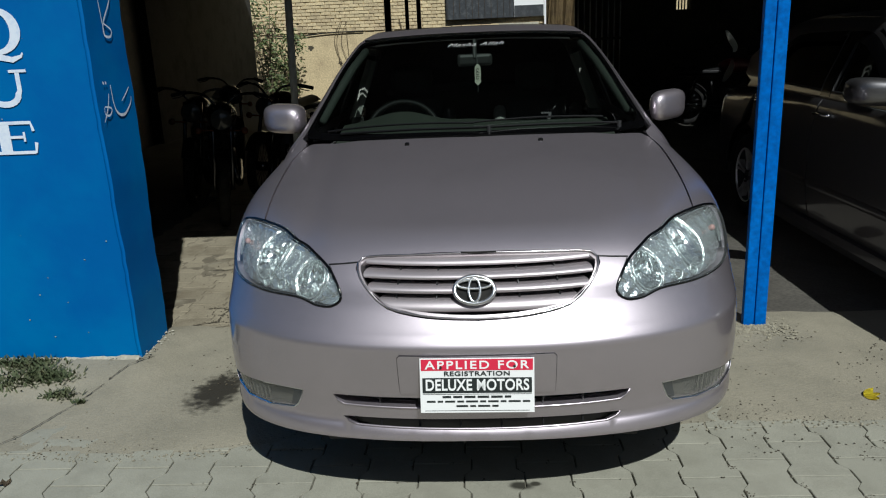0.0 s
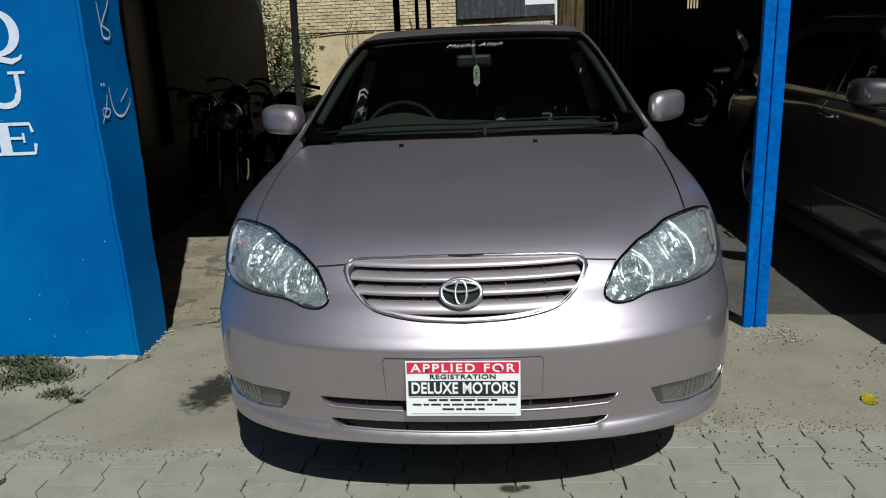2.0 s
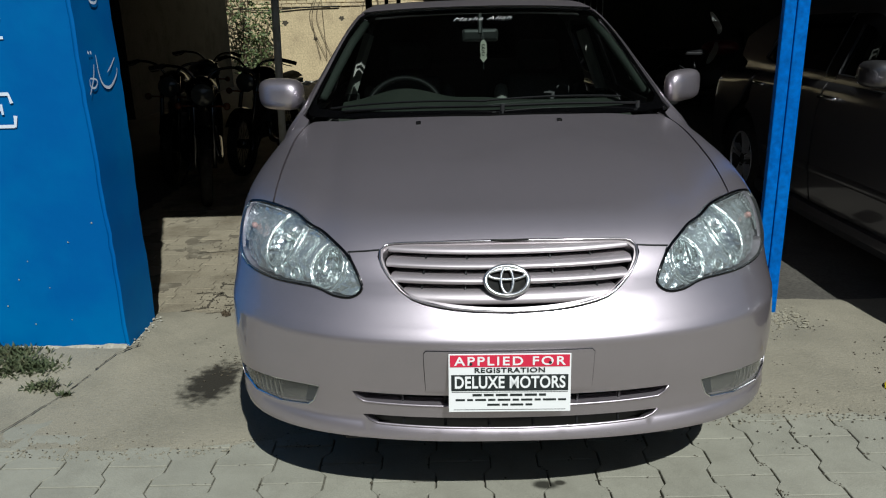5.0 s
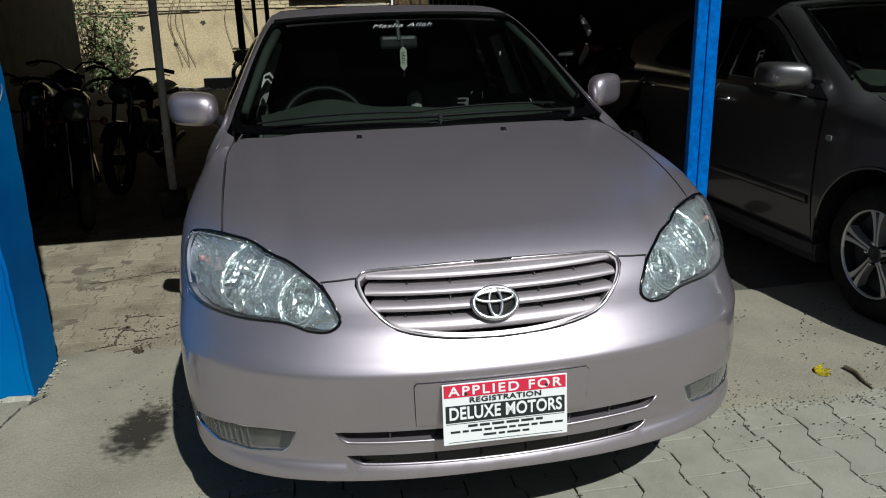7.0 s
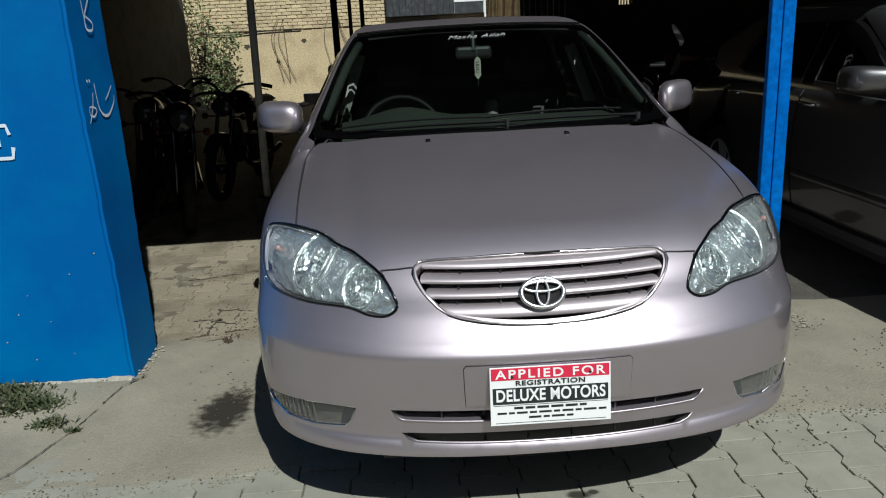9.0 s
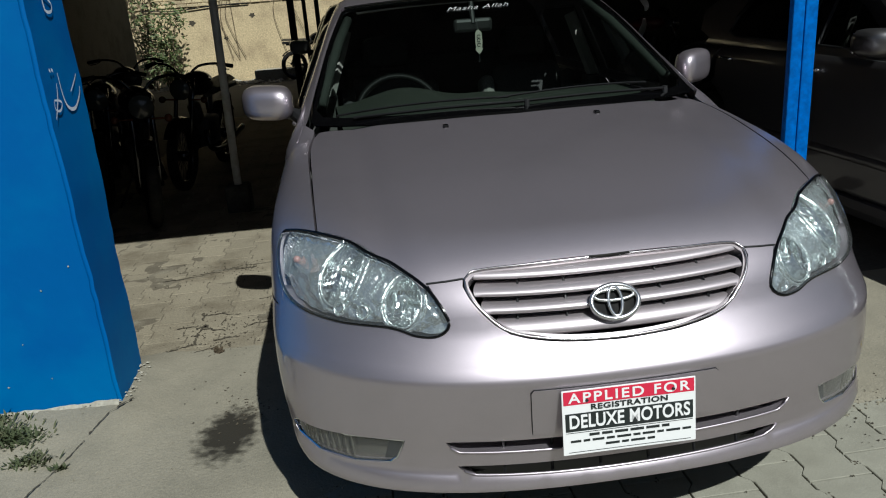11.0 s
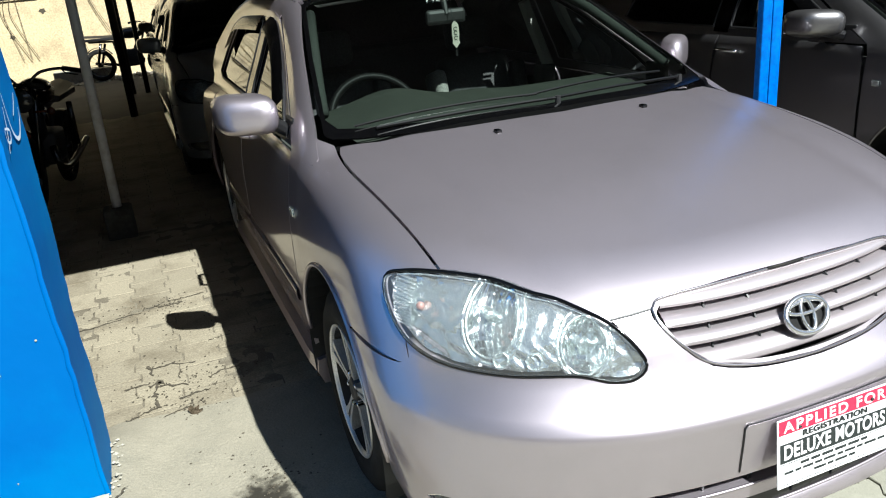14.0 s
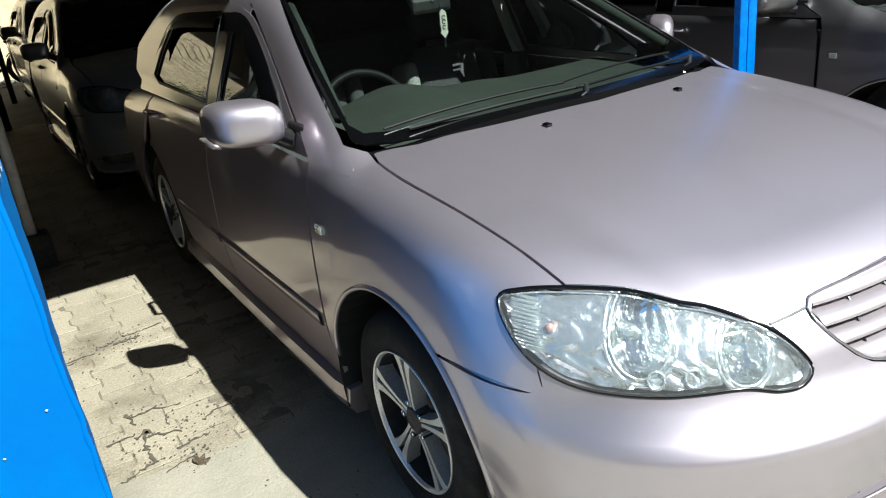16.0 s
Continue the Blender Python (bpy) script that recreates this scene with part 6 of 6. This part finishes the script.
bush("bush", "tall leafy bush by a concrete wall", -4.75, 15.9, 2.9, 0.45, 700, 2)
bm = bmesh.new()
rnd = random.Random(4)
for k in range(7):
    x = rnd.uniform(-3.4, -1.6)
    tube(bm, spline([(x, 16.46, 1.9), (x + rnd.uniform(-0.2, 0.2), 16.45, 1.4), (x + rnd.uniform(-0.2, 0.7), 16.45, 0.5)], 0.1), 0.006, 4)
tagged(part("dry_vine", bm, TWIG), "thin dry vine stems on a tan wall", "vine", kind="stuff")


# ---- small things on the ground ----
bm = bmesh.new()
rnd = random.Random(11)
for k in range(900):
    x = rnd.uniform(-2.6, 2.4)
    y = edge_y(x) + abs(rnd.gauss(0, 0.06)) * (1 if rnd.random() < 0.8 else 3) - 0.02
    chunk(bm, x, y, 0.003, rnd.uniform(0.002, 0.007), rnd=rnd)
for k in range(420):
    a, r = rnd.uniform(0, math.tau), abs(rnd.gauss(0, 0.10))
    chunk(bm, 1.33 + r * math.cos(a), 1.43 + 0.7 * r * math.sin(a), 0.004, rnd.uniform(0.003, 0.013), rnd=rnd)
for k in range(300):
    x, y = rnd.uniform(-2.0, 1.9), rnd.uniform(0.5, 1.1)
    chunk(bm, x, y, 0.003 + heap(x, y), rnd.uniform(0.0015, 0.005), rnd=rnd)
tagged(part("grit", bm, GRIT), "loose grit and small stones on worn concrete", "gravel", kind="stuff")
bm = bmesh.new()
for k in range(520):
    cx, cy, sp = rnd.choice(((-1.38, 1.85, 0.10), (-1.27, 1.62, 0.07), (-1.28, 2.74, 0.06), (-1.55, 2.68, 0.12), (-1.15, 1.80, 0.08), (-1.33, 2.3, 0.25), (-1.1, 1.15, 0.12), (-1.08, 1.02, 0.06)))
    chunk(bm, cx + rnd.gauss(0, sp), cy + rnd.gauss(0, sp), 0.003, rnd.uniform(0.0015, 0.006), rnd=rnd)
for k in range(330):
    x = rnd.uniform(-1.9, 2.3)
    chunk(bm, x, edge_y(x) + abs(rnd.gauss(0, 0.10)), 0.003, rnd.uniform(0.0015, 0.005), rnd=rnd)
for k in range(110):
    cx, cy = rnd.uniform(0.5, 2.4), rnd.uniform(0.30, 1.40)
    for j in range(rnd.randint(2, 11)):
        chunk(bm, cx + rnd.gauss(0, 0.04), cy + rnd.gauss(0, 0.02), 0.004, rnd.uniform(0.001, 0.006), rnd=rnd)
for k in range(420):
    i, j = rnd.randint(-11, 10), rnd.randint(-3, 2)
    (ax, ay), (bx, by) = rnd.choice((((0.10, -0.066), (0.076, -0.036)), ((0.076, -0.036), (0.076, 0.036)), ((-0.08, 0.1065), (0.08, 0.1065))))
    t, cx, cy = rnd.random(), 0.914 + i * 0.1755, 0.1745 + (2 * j + (i % 2)) * 0.1065
    if cy < edge_y(cx):
        for n in range(rnd.randint(1, 4)):
            chunk(bm, cx + ax + (bx - ax) * t + rnd.gauss(0, 0.006), cy + ay + (by - ay) * t + rnd.gauss(0, 0.006), 0.001, rnd.uniform(0.0015, 0.0045), rnd=rnd)
tagged(part("soil_crumbs", bm, SOIL), "dark crumbs of soil on worn pavers", "soil", kind="stuff")
bm = bmesh.new()
for cx, cy, spread, count in ((-2.16, 1.11, 0.08, 520), (-2.02, 1.06, 0.06, 420), (-1.93, 0.98, 0.05, 380), (-1.86, 0.95, 0.05, 300), (-2.05, 0.93, 0.07, 300), (-1.78, 0.83, 0.035, 220), (-1.665, 0.775, 0.012, 40), (-2.35, 1.08, 0.08, 400), (-2.5, 0.98, 0.08, 300), (-1.58, 1.22, 0.012, 40)):
    for k in range(count):
        x, y = cx + rnd.gauss(0, spread), cy + rnd.gauss(0, spread * 0.5)
        a = rnd.uniform(0, math.tau)
        d, l = Vector((math.cos(a), math.sin(a), rnd.uniform(0.3, 1.3))), rnd.uniform(0.010, 0.030)
        s = Vector((-d.y, d.x, 0)) * 0.004
        p = Vector((x, y, 0.002 + heap(x, y)))
        bm.faces.new([bm.verts.new(q) for q in (p - s * 0.5, p + s * 0.5, p + d * l * 0.6 + s, p + d * l, p + d * l * 0.6 - s)])
tagged(part("weeds", bm, WEED), "low dry weeds at the foot of a blue wall", "weeds", kind="stuff")


def leaf(name, label, x, y, size, mat, turn):
    bm = bmesh.new()
    for k in range(3):
        a = radians(-40 + 40 * k)
        n = 5
        A = [bm.verts.new((math.cos(a) * size * t - math.sin(a) * size * 0.26 * math.sin(math.pi * t), math.sin(a) * size * t + math.cos(a) * size * 0.26 * math.sin(math.pi * t), 0.006 + size * 0.22 * t * t + 0.003 * k)) for t in np.linspace(0, 1, n)]
        B = [bm.verts.new((math.cos(a) * size * t + math.sin(a) * size * 0.26 * math.sin(math.pi * t), math.sin(a) * size * t - math.cos(a) * size * 0.26 * math.sin(math.pi * t), 0.004 + size * 0.12 * t * t + 0.003 * k)) for t in np.linspace(0, 1, n)]
        quad_strip(bm, A, B)
    bmesh.ops.solidify(bm, geom=bm.faces[:], thickness=0.0008)
    ob = tagged(part(name, bm, mat), label, "leaf")
    ob.matrix_world = pose(x, y, 0, 0, 0, turn)


leaf("yellow_leaf", "crumpled yellow leaf on worn concrete", 1.475, 0.715, 0.058, YELLOW_LEAF, -10)
leaf("dry_leaf", "small dry brown leaf on worn pavers", -1.28, 1.575, 0.045, TWIG, 40)
leaf("dry_leaf", "small dry brown leaf on grey pavers", -1.62, 0.17, 0.035, TWIG, 120)
bm = bmesh.new()
tube(bm, spline([(1.612, 0.722, 0.010), (1.618, 0.665, 0.014), (1.604, 0.61, 0.010), (1.598, 0.545, 0.007)], 0.02), 0.010, 7, taper=0.35)
tagged(part("stick", bm, TWIG), "short dry stick on worn concrete", "stick")


def crack(pts, w, seed, z=0.0095, under=None):
    rnd = random.Random(seed)
    ln = spline(pts, 0.012)
    bm = bmesh.new()
    A, B = [], []
    for i, (x, y) in enumerate(ln):
        d = Vector(tuple(ln[min(i + 1, len(ln) - 1)] - ln[max(i - 1, 0)])).normalized()
        k = w * rnd.uniform(0.15, 1.0)
        j = rnd.gauss(0, w * 0.5)
        A.append(bm.verts.new((x - d.y * (k + j), y + d.x * (k + j), z + heap(x, y)))), B.append(bm.verts.new((x + d.y * (k - j), y - d.x * (k - j), z + heap(x, y))))
    quad_strip(bm, A, B)
    part("crack", bm, SOIL, under or apron)


# joints worn open between the yard pavers: place, direction, half length, width
GAPS = [(-1.405, 2.03, 1.65, 0.05, 0.008), (-1.385, 1.80, 1.5, 0.11, 0.011), (-1.39, 1.90, 0.2, 0.03, 0.022), (-1.46, 1.915, 0.05, 0.05, 0.009), (-1.32, 1.85, -0.45, 0.06, 0.010),
        (-1.35, 2.05, 0.2, 0.05, 0.007), (-1.27, 2.03, -0.4, 0.05, 0.006), (-1.45, 1.672, 0.35, 0.06, 0.009), (-1.36, 1.56, -0.5, 0.035, 0.014), (-1.33, 1.62, 0.3, 0.06, 0.007),
        (-1.25, 1.73, 0.1, 0.06, 0.007), (-1.29, 1.93, 1.4, 0.04, 0.005), (-1.28, 2.735, 0.0, 0.06, 0.010), (-1.35, 2.77, 0.5, 0.05, 0.006), (-1.20, 2.80, 0.1, 0.09, 0.006),
        (-1.62, 2.66, 0.15, 0.12, 0.008), (-1.50, 2.70, 0.1, 0.08, 0.006), (-1.13, 1.86, 0.3, 0.06, 0.007), (-1.10, 2.20, 0.1, 0.05, 0.005)]
crack([(-1.50, 1.15), (-1.57, 1.03), (-1.61, 0.93)], 0.006, 1)
crack([(-1.62, 0.90), (-1.70, 0.70), (-1.76, 0.52), (-1.86, 0.36)], 0.003, 2)

for k, (x, y, a, ln, w) in enumerate(GAPS):
    d = (math.cos(a), math.sin(a))
    crack([(x - d[0] * ln, y - d[1] * ln), (x + 0.01 * math.sin(k * 5), y + 0.01 * math.cos(k * 7)), (x + d[0] * ln, y + d[1] * ln)], w, 10 + k, 0.0032, floor)

# ---- pavers ----
PX, PY = 0.1755, 0.1065


def wavy_block(grow=0.0):
    """An interlocking paver, two units long, with stepped long sides."""
    g = 0.0028 - grow
    side_line = [(0.5 * PX - g + o, y) for o, y in ((0.012, -PY + g), (0.012, -0.066), (-0.012, -0.036), (-0.012, 0.036), (0.012, 0.066), (0.012, PY - g))]
    left = [(-0.5 * PX + g - o, y) for o, y in ((0.012, PY - g), (0.012, 0.066), (-0.012, 0.036), (-0.012, -0.036), (0.012, -0.066), (0.012, -PY + g))]
    return side_line + left


def paver_mesh(name, mat, top=0.0, thick=0.05):
    bm = bmesh.new()
    lo, mid, hi = [], [], []
    for x, y in wavy_block():
        k = 1 - 0.0022 / math.hypot(x, y)
        lo.append(bm.verts.new((x, y, top - thick))), mid.append(bm.verts.new((x, y, top - 0.0022))), hi.append(bm.verts.new((x * k, y * k, top)))
    for A, B in ((lo, mid), (mid, hi)):
        for i in range(len(A)):
            j = (i + 1) % len(A)
            bm.faces.new((A[i], A[j], B[j], B[i]))
    bm.faces.new(hi)
    me = bpy.data.meshes.new(name)
    bm.to_mesh(me)
    bm.free()
    me.materials.append(mat)
    return me


def lay(parent, mesh, x0, x1, y0, y1, keep, seed, uneven=0.0012, phase=(0.914, 0.1745)):
    rnd = random.Random(seed)
    n = 0
    for i in range(math.floor((x0 - phase[0]) / PX), math.ceil((x1 - phase[0]) / PX) + 1):
        for j in range(math.floor((y0 - phase[1]) / (2 * PY)) - 1, math.ceil((y1 - phase[1]) / (2 * PY)) + 1):
            x, y = phase[0] + i * PX, phase[1] + (2 * j + (i % 2)) * PY
            if x0 <= x <= x1 and y0 <= y <= y1 and keep(x, y):
                b = new("paver", mesh)
                b.parent = parent
                b.location = (x, y, rnd.uniform(-uneven, uneven))
                b.rotation_euler = (rnd.gauss(0, uneven * 1.5), rnd.gauss(0, uneven * 1.5), rnd.gauss(0, uneven * 2))
                n += 1
    return n


bm = bmesh.new()
rows = []
for y in np.arange(1.52, 4.2, 0.02):
    row = []
    for x in np.arange(-2.4, -0.6, 0.02):
        worn = 0.0030 * math.exp(-((x + 1.42) / 0.22) ** 2 - ((y - 1.86) / 0.20) ** 2) + 0.002 * max(0.0, noise.noise((x * 2.3, y * 2.3, 8)))
        row.append(bm.verts.new((x, y, -0.0012 - worn + 0.0022 * noise.noise((x * 9, y * 9, 2)) + 0.001 * noise.noise((x * 31, y * 31, 4)))))
    rows.append(row)
for A, B in zip(rows, rows[1:]):
    quad_strip(bm, A, B)
tagged(part("joint_dust", bm, DUST, floor), kind="stuff")
street = paver_mesh("paver", PAVER)
lay(bed, street, -2.9, 2.9, -0.75, 0.7, lambda x, y: y < edge_y(x) + 0.16, 1)
yard = paver_mesh("paver", BRICK_PAVER, 0.0, 0.04)
lay(floor, yard, -2.5, -0.6, 1.50, 5.1, lambda x, y: True, 2, 0.0016)
# the rest of the street pavers, past the near ones, in one sheet
bm = bmesh.new()
outline = wavy_block()
for i in range(-28, 29):
    for j in range(-14, 3):
        x, y = 0.914 + i * PX, 0.1745 + (2 * j + (i % 2)) * PY
        if y < edge_y(x) + 0.16 and not (-2.9 <= x <= 2.9 and -0.75 <= y <= 0.7):
            bm.faces.new([bm.verts.new((x + a, y + b, 0.0)) for a, b in outline])
tagged(part("paver_field", bm, PAVER, bed), kind="stuff")
bm = bmesh.new()
for i in range(-24, 0):
    for j in range(22, 46):
        x, y = 0.914 + i * PX, 0.1745 + (2 * j + (i % 2)) * PY
        if -2.6 < x < -0.5 and y > 5.1:
            bm.faces.new([bm.verts.new((x + a, y + b, 0.0)) for a, b in outline])
tagged(part("paver_field", bm, BRICK_PAVER, floor), kind="stuff")
